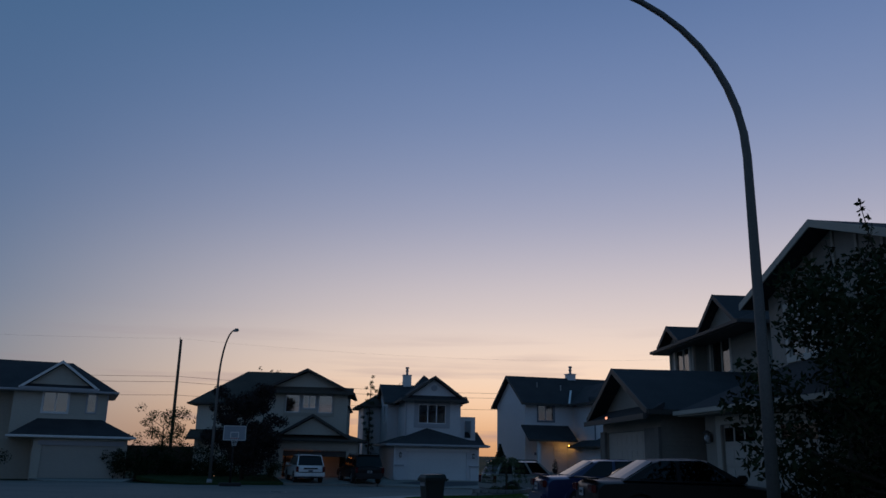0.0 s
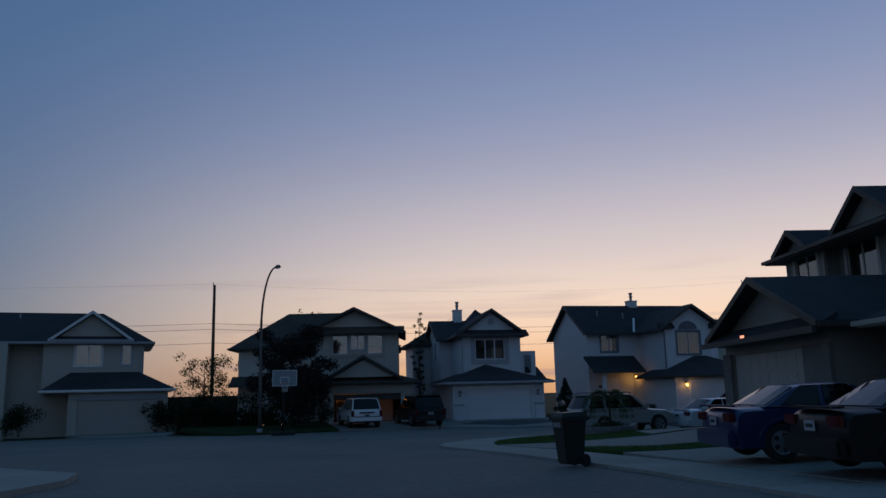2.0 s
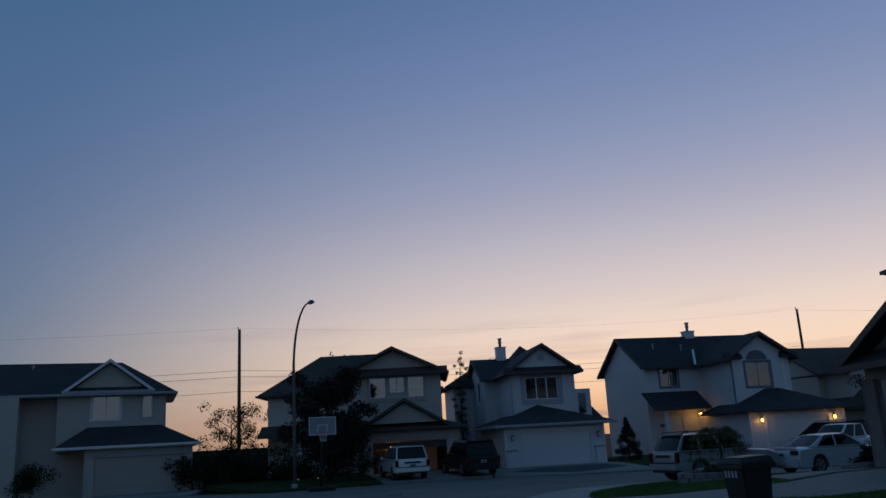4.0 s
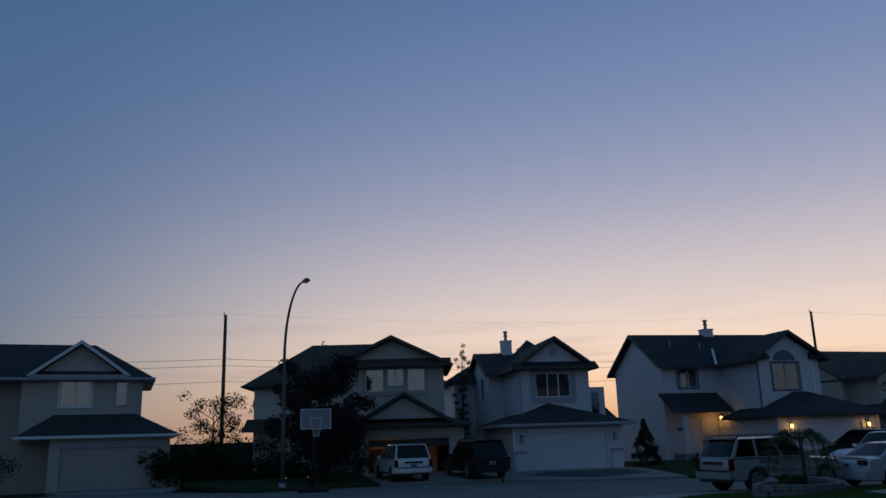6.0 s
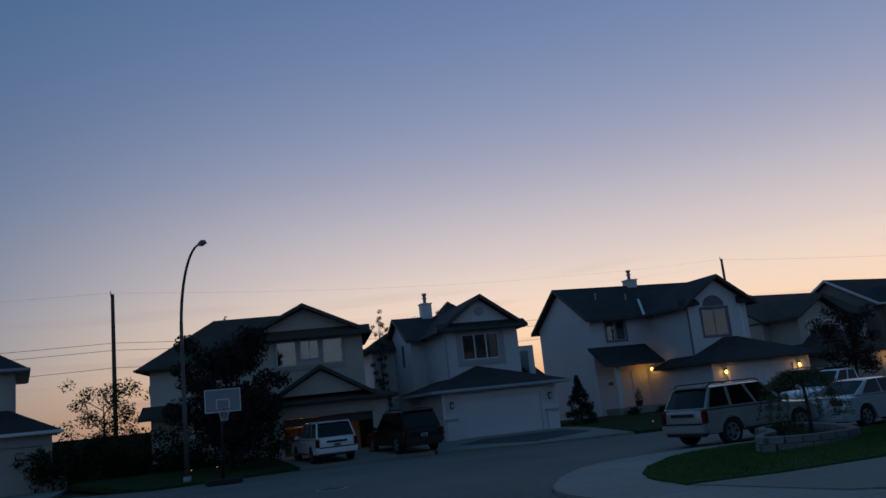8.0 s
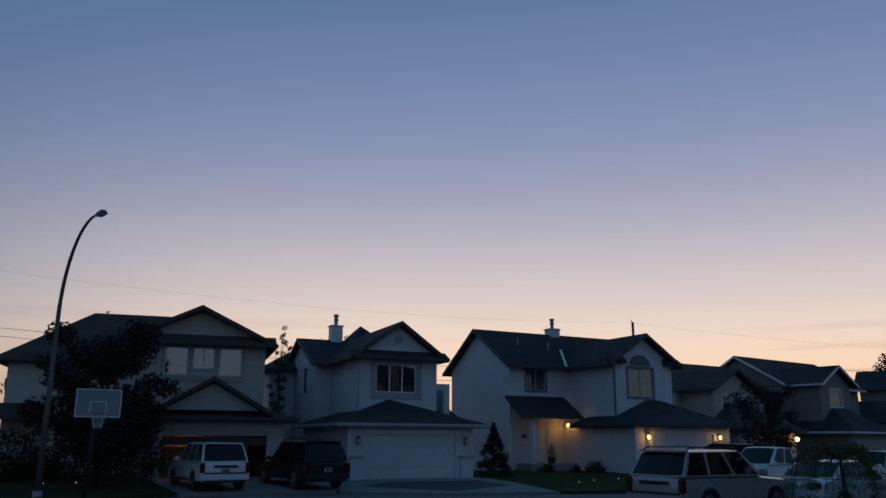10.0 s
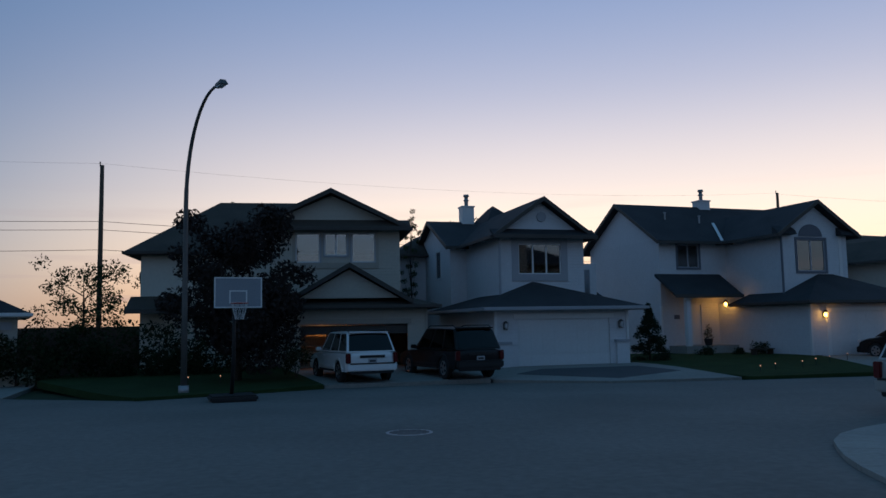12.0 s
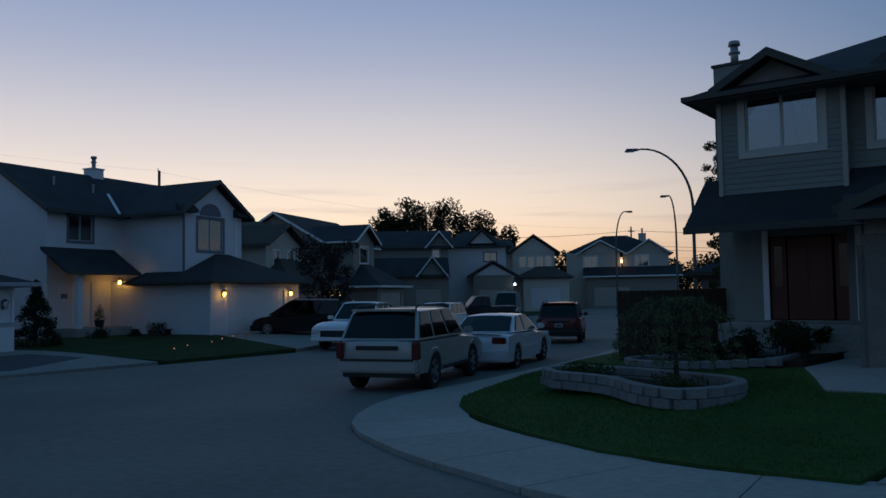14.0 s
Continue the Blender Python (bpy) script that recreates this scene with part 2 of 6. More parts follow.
def thing(name, m, label, category, group="", kind=""):
    ob = new(name)
    ob.empty_display_size = 0.3
    ob.matrix_basis = m
    return tagged(ob, label, category, group, kind)


def bx(bm, x0, x1, y0, y1, z0, z1):
    v = [bm.verts.new((x, y, z)) for x in (x0, x1) for y in (y0, y1) for z in (z0, z1)]
    for f in ((0, 1, 3, 2), (4, 6, 7, 5), (0, 4, 5, 1), (2, 3, 7, 6), (0, 2, 6, 4), (1, 5, 7, 3)):
        bm.faces.new([v[i] for i in f])
    return v


def box(name, x0, x1, y0, y1, z0, z1, mat, parent, label="", bevel=0.0):
    bm = bmesh.new()
    bx(bm, x0, x1, y0, y1, z0, z1)
    if bevel:
        bmesh.ops.bevel(bm, geom=bm.edges[:], offset=bevel, segments=2, affect="EDGES")
    return part(name, bm, mat, parent, label)


def solid(bm, bottom, top):
    """A closed solid between two rings with the same number of corners."""
    a, b = [bm.verts.new(p) for p in bottom], [bm.verts.new(p) for p in top]
    k = len(a)
    bm.faces.new(a[::-1])
    bm.faces.new(b)
    for i in range(k):
        bm.faces.new((a[i], a[(i + 1) % k], b[(i + 1) % k], b[i]))


def slab(bm, pts, th):
    """A roof slab: a polygon with its underside th lower."""
    solid(bm, [(x, y, z - th) for x, y, z in pts], pts)


def tube(bm, pts, radii, sides=8):
    """A tapered tube along points."""
    rings = []
    for i, p in enumerate(pts):
        p = Vector(p)
        d = (Vector(pts[min(i + 1, len(pts) - 1)]) - Vector(pts[max(i - 1, 0)])).normalized()
        u = d.orthogonal().normalized() if abs(d.z) > 0.99 else Vector((-d.y, d.x, 0)).normalized()
        w = d.cross(u)
        rings.append([bm.verts.new(p + radii[i] * (math.cos(a) * u + math.sin(a) * w)) for a in (2 * math.pi * k / sides for k in range(sides))])
    for r, s in zip(rings, rings[1:]):
        for k in range(sides):
            bm.faces.new((r[k], r[(k + 1) % sides], s[(k + 1) % sides], s[k]))
    bm.faces.new(rings[0][::-1])
    bm.faces.new(rings[-1])


def ring_flat(bm, r, w, z0, z1):
    """A level frame of width w inside the rectangle r."""
    x0, x1, y0, y1 = r
    loops = [[bm.verts.new((x, y, z)) for x, y in ((a0, b0), (a1, b0), (a1, b1), (a0, b1))] for a0, a1, b0, b1 in ((x0, x1, y0, y1), (x0 + w, x1 - w, y0 + w, y1 - w)) for z in (z0, z1)]
    o0, o1, i0, i1 = loops
    for p, q in ((o0, o1), (o1, i1), (i1, i0), (i0, o0)):
        for k in range(4):
            bm.faces.new((p[k], p[(k + 1) % 4], q[(k + 1) % 4], q[k]))


def ring_up(bm, u0, u1, z0, z1, w, y0, y1):
    """An upright frame of width w inside the rectangle, between depths y0 and y1."""
    loops = [[bm.verts.new((x, y, z)) for x, z in ((a0, b0), (a1, b0), (a1, b1), (a0, b1))] for a0, a1, b0, b1 in ((u0, u1, z0, z1), (u0 + w, u1 - w, z0 + w, z1 - w)) for y in (y0, y1)]
    o0, o1, i0, i1 = loops
    for p, q in ((o0, o1), (o1, i1), (i1, i0), (i0, o0)):
        for k in range(4):
            bm.faces.new((p[k], p[(k + 1) % 4], q[(k + 1) % 4], q[k]))


def hip_roof(parent, x0, x1, y0, y1, ze, zr, ridge, mat, trim, name="roof"):
    """A hipped roof over its eaves' rectangle; ridge: its two ends (x, y)."""
    (ax, ay), (cx, cy) = ridge
    bm = bmesh.new()
    b = [bm.verts.new(p) for p in ((x0, y0, ze), (x1, y0, ze), (x1, y1, ze), (x0, y1, ze))]
    r = [bm.verts.new((ax, ay, zr)), bm.verts.new((cx, cy, zr))]
    bm.faces.new(b[::-1])
    if abs(cx - ax) >= abs(cy - ay):
        for f in ((b[0], b[1], r[1], r[0]), (b[1], b[2], r[1]), (b[2], b[3], r[0], r[1]), (b[3], b[0], r[0])):
            bm.faces.new(f)
    else:
        for f in ((b[0], b[1], r[0]), (b[1], b[2], r[1], r[0]), (b[2], b[3], r[1]), (b[3], b[0], r[0], r[1])):
            bm.faces.new(f)
    ob = part(name, bm, mat, parent)
    h = 0.17
    bm = bmesh.new()
    ring_flat(bm, (x0, x1, y0, y1), 0.03, ze - h, ze + 0.004)
    part("fascia", bm, trim, ob)
    box("soffit", x0 + 0.03, x1 - 0.03, y0 + 0.03, y1 - 0.03, ze - h + 0.03, ze - h + 0.05, trim, ob)
    for a in ((x0 - 0.1, x1 + 0.1, y0 - 0.11, y0), (x0 - 0.11, x0, y0, y1), (x1, x1 + 0.11, y0, y1)):
        box("gutter", *a, ze - 0.13, ze - 0.01, trim, ob)
    return ob


def gable_roof(parent, x0, x1, y0, y1, ze, zr, mat, trim, axis="y", name="roof", th=0.16):
    """A gabled roof over its eaves' rectangle, with the ridge along the axis."""
    bm = bmesh.new()
    turn = (lambda x, y, z: (x, y, z)) if axis == "y" else (lambda x, y, z: (y, x, z))
    a0, a1, b0, b1 = (x0, x1, y0, y1) if axis == "y" else (y0, y1, x0, x1)
    c = (a0 + a1) / 2
    prof = [(a0, ze), (c, zr), (a1, ze), (a1, ze - th), (c, zr - th), (a0, ze - th)]
    solid(bm, [turn(u, b0, z) for u, z in prof], [turn(u, b1, z) for u, z in prof])
    ob = part(name, bm, mat, parent)
    h = 0.2
    for va, vb in ((b0 - 0.04, b0), (b1, b1 + 0.04)):
        bm = bmesh.new()
        prof = [(a0, ze + 0.01), (c, zr + 0.01), (a1, ze + 0.01), (a1, ze - h), (c, zr - h), (a0, ze - h)]
        solid(bm, [turn(u, va, z) for u, z in prof], [turn(u, vb, z) for u, z in prof])
        part("rake_board", bm, trim, ob)
    for e0, e1 in ((a0 - 0.1, a0), (a1, a1 + 0.1)):
        p, q = turn(e0, b0, 0), turn(e1, b1, 0)
        box("gutter", p[0], q[0], p[1], q[1], ze - 0.16, ze - 0.02, trim, ob)
    return ob


def shed_roof(parent, x0, x1, y0, y1, ze, zt, mat, trim, name="porch_roof", th=0.14):
    """A lean-to roof that falls towards the front."""
    bm = bmesh.new()
    slab(bm, [(x0, y0, ze), (x1, y0, ze), (x1, y1, zt), (x0, y1, zt)], th)
    ob = part(name, bm, mat, parent)
    bm = bmesh.new()
    bx(bm, x0, x1, y0 - 0.1, y0, ze - 0.18, ze - 0.01)
    part("fascia", bm, trim, ob)
    return ob


def gable_wall(parent, x0, x1, y, zb, zr, mat, axis="y", th=0.12, name="gable"):
    """The triangle of wall under a gable, set at depth y (or at x, on the other axis)."""
    bm = bmesh.new()
    c = (x0 + x1) / 2
    if axis == "y":
        solid(bm, [(x0, y, zb), (x1, y, zb), (c, y, zr)], [(x0, y + th, zb), (x1, y + th, zb), (c, y + th, zr)])
    else:
        solid(bm, [(y, x0, zb), (y, x1, zb), (y, c, zr)], [(y + th, x0, zb), (y + th, x1, zb), (y + th, c, zr)])
    return part(name, bm, mat, parent)


def wall(parent, a, b, z0, z1, mat, openings=(), th=0.15, name="wall"):
    """An upright wall from a to b (plan, outside to the right-hand side of b - a), with openings (u0, u1, z0, z1) right through it."""
    a, b = Vector((*a, 0)), Vector((*b, 0))
    length = (b - a).length
    u = (b - a) / length
    inn = Vector((-u.y, u.x, 0)) * th
    us = sorted({0, length, *(k for o in openings for k in o[:2])})
    zs = sorted({z0, z1, *(k for o in openings for k in o[2:])})
    solid_at = lambda i, j: 0 <= i < len(us) - 1 and 0 <= j < len(zs) - 1 and not any(
        o[0] <= us[i] + 1e-6 and us[i + 1] <= o[1] + 1e-6 and o[2] <= zs[j] + 1e-6 and zs[j + 1] <= o[3] + 1e-6 for o in openings)
    bm = bmesh.new()
    seen = {}

    def v(i, j, k):
        if (i, j, k) not in seen:
            seen[i, j, k] = bm.verts.new(a + u * us[i] + inn * k + Vector((0, 0, zs[j])))
        return seen[i, j, k]
    for i in range(len(us) - 1):
        for j in range(len(zs) - 1):
            if not solid_at(i, j):
                continue
            for k in (0, 1):
                bm.faces.new([v(i, j, k), v(i + 1, j, k), v(i + 1, j + 1, k), v(i, j + 1, k)])
            for di, dj, p, q in ((-1, 0, (i, j), (i, j + 1)), (1, 0, (i + 1, j), (i + 1, j + 1)), (0, -1, (i, j), (i + 1, j)), (0, 1, (i, j + 1), (i + 1, j + 1))):
                if not solid_at(i + di, j + dj):
                    bm.faces.new([v(*p, 0), v(*q, 0), v(*q, 1), v(*p, 1)])
    return part(name, bm, mat, parent)


def window(parent, a, b, opening, trim, frame_mat=None, panes=2, blind=0.0, casing=0.11, sill=True):
    """A window in an opening of the wall a-b: casing, frame and mullions, panes, and a blind that covers part of it."""
    a, b = Vector((*a, 0)), Vector((*b, 0))
    ang = math.atan2(b.y - a.y, b.x - a.x)
    u0, u1, z0, z1 = opening
    m = Matrix.Translation(a) @ Matrix.Rotation(ang, 4, "Z")
    c, f = casing, 0.05
    bm = bmesh.new()
    if c:
        ring_up(bm, u0 - c, u1 + c, z0 - c, z1 + c, c, -0.035, 0.0)
    else:
        ring_up(bm, u0, u1, z0, z1, 0.045, 0.0, 0.03)
    bmesh.ops.transform(bm, matrix=m, verts=bm.verts)
    ob = part("window", bm, trim, parent)
    bm = bmesh.new()
    ring_up(bm, u0, u1, z0, z1, f, 0.03, 0.09)
    bmesh.ops.transform(bm, matrix=m, verts=bm.verts)
    part("window_frame", bm, frame_mat or trim, ob)
    w = (u1 - u0 - 2 * f) / panes
    for k in range(panes):
        x = u0 + f + k * w
        bm = bmesh.new()
        bx(bm, x + 0.004, x + w - 0.004, 0.055, 0.065, z0 + f, z1 - f)
        bmesh.ops.transform(bm, matrix=m, verts=bm.verts)
        g = part("pane", bm, M_GLASS, ob)
        g.visible_shadow = False
        if k:
            bm = bmesh.new()
            bx(bm, x - 0.035, x + 0.035, 0.03, 0.09, z0 + f, z1 - f)
            bmesh.ops.transform(bm, matrix=m, verts=bm.verts)
            part("mullion", bm, frame_mat or trim, ob)
    if blind:
        bm = bmesh.new()
        n = 14
        for k in range(n):
            zz = z1 - f - (z1 - z0) * blind * (k + 1) / n
            bx(bm, u0 + f, u1 - f, 0.11, 0.125, zz + 0.006, zz + (z1 - z0) * blind / n)
        bmesh.ops.transform(bm, matrix=m, verts=bm.verts)
        part("blind", bm, M_BLIND, ob, "pale closed window blind")
    return ob


def garage_door(parent, x0, x1, y, z0, z1, mat, lites=False):
    """A sectional door of four panels with pressed fields, just behind the wall's face."""
    bm = bmesh.new()
    bx(bm, x0, x1, y + 0.05, y + 0.06, z0, z1)
    door = part("garage_door", bm, mat, parent)
    h = (z1 - z0) / 4
    cols = 8
    for k in range(4):
        bm = bmesh.new()
        za, zb = z0 + k * h + 0.006, z0 + (k + 1) * h - 0.006
        bx(bm, x0 + 0.01, x1 - 0.01, y + 0.02, y + 0.05, za, zb)
        w = (x1 - x0) / cols
        if not (lites and k == 3):
            for c in range(cols):
                bx(bm, x0 + c * w + 0.07, x0 + (c + 1) * w - 0.07, y + 0.008, y + 0.02, za + 0.09, zb - 0.09)
        part("door_panel", bm, mat, door)
        if lites and k == 3:
            for c in (0, 1, 2, 5, 6, 7):
                bm = bmesh.new()
                bx(bm, x0 + c * w + 0.06, x0 + (c + 1) * w - 0.06, y + 0.012, y + 0.02, za + 0.1, zb - 0.08)
                part("door_lite", bm, M_CARGLASS, door, "small dark glass lite")
    return door


def sconce(m, label, lit=True, power=3.2):
    """A wall lantern: back plate, arm, cage and bulb."""
    ob = thing("wall_lantern", m, label, "wall lamp", "wall lanterns")
    bm = bmesh.new()
    bx(bm, -0.06, 0.06, -0.02, 0.0, -0.12, 0.12)
    part("back_plate", bm, M_TRIM_D, ob)
    bm = bmesh.new()
    tube(bm, [(0, -0.02, 0.08), (0, -0.08, 0.16), (0, -0.13, 0.16)], [0.012] * 3, 6)
    part("arm", bm, M_TRIM_D, ob)
    bm = bmesh.new()
    solid(bm, [(-.1, -.23, .14), (.1, -.23, .14), (.1, -.03, .14), (-.1, -.03, .14)], [(-.02, -.15, .22), (.02, -.15, .22), (.02, -.11, .22), (-.02, -.11, .22)])
    bx(bm, -0.06, 0.06, -0.19, -0.07, -0.16, -0.14)
    for x in (-.07, .07):
        for y in (-.2, -.06):
            tube(bm, [(x * .85, -.13 + (y + .13) * .85, -.15), (x * 1.2, -.13 + (y + .13) * 1.2, .14)], [.008, .008], 4)
    part("cage", bm, M_TRIM_D, ob)
    bm = bmesh.new()
    bmesh.ops.create_icosphere(bm, subdivisions=2, radius=0.075, matrix=Matrix.Translation((0, -.13, 0)) @ Matrix.Diagonal((1, 1, 1.5, 1)))
    part("bulb", bm, M_GLOW if lit else M_LAMPGLASS, ob, "glowing amber glass" if lit else "unlit glass", True)
    if lit:
        lamp = bpy.data.lights.new("lantern_light", "POINT")
        lamp.energy, lamp.color, lamp.shadow_soft_size = power, (1.0, 0.48, 0.10), 0.08
        lo = new("lantern_light", lamp)
        lo.matrix_basis = m @ Matrix.Translation((0, -0.30, -0.02))
    return ob


def drape(parent, a, b, u0, u1, z0, z1, mat=None, fold=0.09):
    """A pleated drape behind a pane of the wall a-b; on the corner house a stand-in for sky reflection."""
    a, b = Vector((*a, 0)), Vector((*b, 0))
    m = Matrix.Translation(a) @ Matrix.Rotation(math.atan2(b.y - a.y, b.x - a.x), 4, "Z")
    n = max(6, int((u1 - u0) / fold) * 2)
    pts = [(u0 + (u1 - u0) * k / n, 0.15 + (0.035 if k % 2 else 0.0)) for k in range(n + 1)]
    bm = bmesh.new()
    lo, hi = [bm.verts.new((x, y, z0)) for x, y in pts], [bm.verts.new((x, y, z1)) for x, y in pts]
    for k in range(n):
        bm.faces.new((lo[k], lo[k + 1], hi[k + 1], hi[k]))
    r = bmesh.ops.solidify(bm, geom=bm.faces[:], thickness=0.006)
    bmesh.ops.transform(bm, matrix=m, verts=bm.verts)
    return part("curtain", bm, mat or M_BLIND, parent, "pale pleated drape, in places standing in for a sky reflection")


# ---------- ground ----------
def gz(x, y):
    """The street's height: it falls gently to the north."""
    return min(0.55, max(0.0, 0.55 - (y - 13) * 0.0177))


CURB_MARKS = [(11, -16), (9.4, -8), (7.0, 5.5), (4.6, 11.5), (3.2, 15), (0.75, 20.5), (-0.75, 23.3), (-1.05, 25.2), (-0.84, 26.4), (-0.4, 28.2), (0.75, 30.5), (3.2, 32.25), (6.55, 33.06), (16.84, 36.4), (34, 45), (60, 58)]


def smooth_line(marks, n=5):
    """A rounded line through its marks."""
    out = []
    for i in range(len(marks) - 1):
        p0, p1, p2, p3 = (Vector(marks[max(0, min(len(marks) - 1, i + d))]) for d in (-1, 0, 1, 2))
        for k in range(n):
            t = k / n
            out.append(tuple(0.5 * (2 * p1 + (p2 - p0) * t + (2 * p0 - 5 * p1 + 4 * p2 - p3) * t * t + (3 * p1 - p0 - 3 * p2 + p3) * t ** 3)))
    return out + [marks[-1]]


CURB = smooth_line(CURB_MARKS)


def inside(x, y):
    """How far a place lies behind the near kerb."""
    best, side = 1e9, 1
    for (ax, ay), (cx, cy) in zip(CURB, CURB[1:]):
        dx, dy = cx - ax, cy - ay
        k = max(0, min(1, ((x - ax) * dx + (y - ay) * dy) / (dx * dx + dy * dy)))
        d = math.hypot(x - ax - k * dx, y - ay - k * dy)
        if d < best:
            best, side = d, (1 if dx * (y - ay) - dy * (x - ax) < 0 else -1)
    return best * side


def lot_z(x, y):
    """The near lots, which rise from the kerb to the houses."""
    k = max(0, min(1, (inside(x, y) - 1.6) / 7.5))
    return gz(x, y) + 0.36 * k * k * (3 - 2 * k)


def pad(name, poly, up, mat, zf=gz, step=2.5, skirt=0.25, label="", kind="structure", category="ground"):
    """A paved or planted area with its own edges, laid on the land."""
    bm = bmesh.new()
    f = bm.faces.new([bm.verts.new((x, y, 0)) for x, y in poly])
    xs, ys = [p[0] for p in poly], [p[1] for p in poly]
    cuts = [(0, min(xs) + step * k) for k in range(1, int((max(xs) - min(xs)) / step) + 1)] + [(1, min(ys) + step * k) for k in range(1, int((max(ys) - min(ys)) / step) + 1)]
    for ax, c in cuts:
        co, no = ((c, 0, 0), (1, 0, 0)) if ax == 0 else ((0, c, 0), (0, 1, 0))
        bmesh.ops.bisect_plane(bm, geom=bm.verts[:] + bm.edges[:] + bm.faces[:], plane_co=co, plane_no=no)
    for v in bm.verts:
        v.co.z = zf(v.co.x, v.co.y) + up
    edge = [e for e in bm.edges if e.is_boundary]
    r = bmesh.ops.extrude_edge_only(bm, edges=edge)
    for v in r["geom"]:
        if isinstance(v, bmesh.types.BMVert):
            v.co.z -= skirt
    ob = part(name, bm, mat)
    return tagged(ob, label or name.replace("_", " "), category, "", kind)


# land, street and pavements
bm = bmesh.new()
rows_y = [-900, -300, -60, 13, 44.07, 140, 400, 1200]
grid = [[bm.verts.new((x, y, gz(x, y) - 0.12)) for x in (-1000, -300, -80, 0, 80, 300, 1000)] for y in rows_y]
for r, s in zip(grid, grid[1:]):
    for i in range(6):
        bm.faces.new((r[i], r[i + 1], s[i + 1], s[i]))
tagged(part("ground", bm, M_LAND), "dark open land reaching to the horizon", "ground", "", "structure")
pad("road", [(-70, -60), (14, -60), (11.3, -16)] + CURB[1:] + [(90, 72), (90, 86), (44, 64), (24, 53.5), (17, 49.5), (11, 47), (5.4, 46), (0.5, 45.6), (-3.6, 46.8), (-9.5, 45.4), (-14.4, 41.4), (-19.4, 43.4), (-24, 42.6), (-34, 30), (-70, 10)], 0.0, M_ROAD,
    step=6, label="worn grey concrete street surface", category="road")


def ring(a, b):
    """The kerb line moved in by b metres, between two of its corners."""
    out = []
    for i in range(a, b[0] + 1):
        p, q = Vector(CURB[max(i - 1, 0)]), Vector(CURB[min(i + 1, len(CURB) - 1)])
        d = (q - p).normalized()
        out.append((CURB[i][0] + d.y * b[1], CURB[i][1] - d.x * b[1]))
    return out


N_C = len(CURB) - 1
pad("sidewalk_base", ring(0, (N_C, 0.03)) + ring(0, (N_C, 1.72))[::-1], 0.035, M_WALK, step=1.5, skirt=0.3, label="concrete bed under the sidewalk slabs", category="sidewalk")
walk_near = thing("sidewalk_near", pose(0, 0, 0), "pale concrete sidewalk slabs with a rolled kerb", "sidewalk", "", "structure")
edge_out, edge_in = [Vector(p) for p in ring(0, (N_C, 0.0))], [Vector(p) for p in ring(0, (N_C, 1.75))]
mid = [(p + q) / 2 for p, q in zip(edge_out, edge_in)]


def along(s):
    """The two edges of the sidewalk at s metres along it."""
    for k in range(len(mid) - 1):
        d = (mid[k + 1] - mid[k]).length
        if s <= d:
            return edge_out[k].lerp(edge_out[k + 1], s / d), edge_in[k].lerp(edge_in[k + 1], s / d)
        s -= d
    return edge_out[-1], edge_in[-1]


walk_len = sum((q - p).length for p, q in zip(mid, mid[1:]))
s_at = 0.0
while s_at < min(walk_len - 0.8, 78):
    e = s_at + 1.5
    rows_s = [along(s_at + 0.008), along((s_at + e) / 2), along(e - 0.008)]
    bm = bmesh.new()
    top = [(p.x, p.y, gz(p.x, p.y) + 0.066) for p in (rows_s[0][0], rows_s[1][0], rows_s[2][0], rows_s[2][1], rows_s[1][1], rows_s[0][1])]
    slab(bm, top, 0.1)
    part("slab", bm, M_WALK, walk_near)
    s_at = e
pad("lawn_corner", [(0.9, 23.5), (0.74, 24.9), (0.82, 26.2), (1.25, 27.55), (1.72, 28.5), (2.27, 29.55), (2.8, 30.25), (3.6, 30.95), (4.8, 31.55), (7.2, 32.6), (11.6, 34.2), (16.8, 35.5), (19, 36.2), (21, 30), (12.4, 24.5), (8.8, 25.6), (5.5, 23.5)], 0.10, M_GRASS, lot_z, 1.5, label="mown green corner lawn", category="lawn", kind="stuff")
pad("driveway_first", [(2.3, 20.9), (1.0, 23.4), (5.5, 23.4), (8.8, 25.6), (9.2, 25.8), (10.0, 19.6), (5.2, 19.6)], 0.085, M_DRIVE, lot_z, 1.5, label="pale concrete driveway before a garage", category="driveway")
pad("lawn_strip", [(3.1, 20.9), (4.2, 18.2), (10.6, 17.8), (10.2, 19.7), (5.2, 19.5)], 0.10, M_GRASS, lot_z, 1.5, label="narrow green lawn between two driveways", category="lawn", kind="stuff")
pad("driveway_second", [(4.2, 18.1), (5.2, 15.2), (6.6, 11.2), (7.4, 9.2), (12.0, 9.6), (10.6, 17.7)], 0.085, M_DRIVE, lot_z, 1.5, label="pale concrete driveway with parked cars", category="driveway")
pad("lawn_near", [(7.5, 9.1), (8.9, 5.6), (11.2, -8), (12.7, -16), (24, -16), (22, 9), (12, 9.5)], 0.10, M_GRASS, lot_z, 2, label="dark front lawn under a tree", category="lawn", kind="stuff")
pad("sidewalk_far_side", [(-6.6, 9.5), (-6.5, 12), (-7.2, 13.6), (-9, 14.7), (-16, 19.5), (-24, 24), (-34, 27.5), (-34, 24), (-17, 16.5), (-9.4, 12), (-8.6, 9), (-7, -30), (-5, -30)], 0.11, M_WALK, step=2, label="pale concrete sidewalk across the street", category="sidewalk")
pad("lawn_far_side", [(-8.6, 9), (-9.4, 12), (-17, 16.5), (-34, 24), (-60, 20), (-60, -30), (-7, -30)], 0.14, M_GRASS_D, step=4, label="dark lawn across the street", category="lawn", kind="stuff")


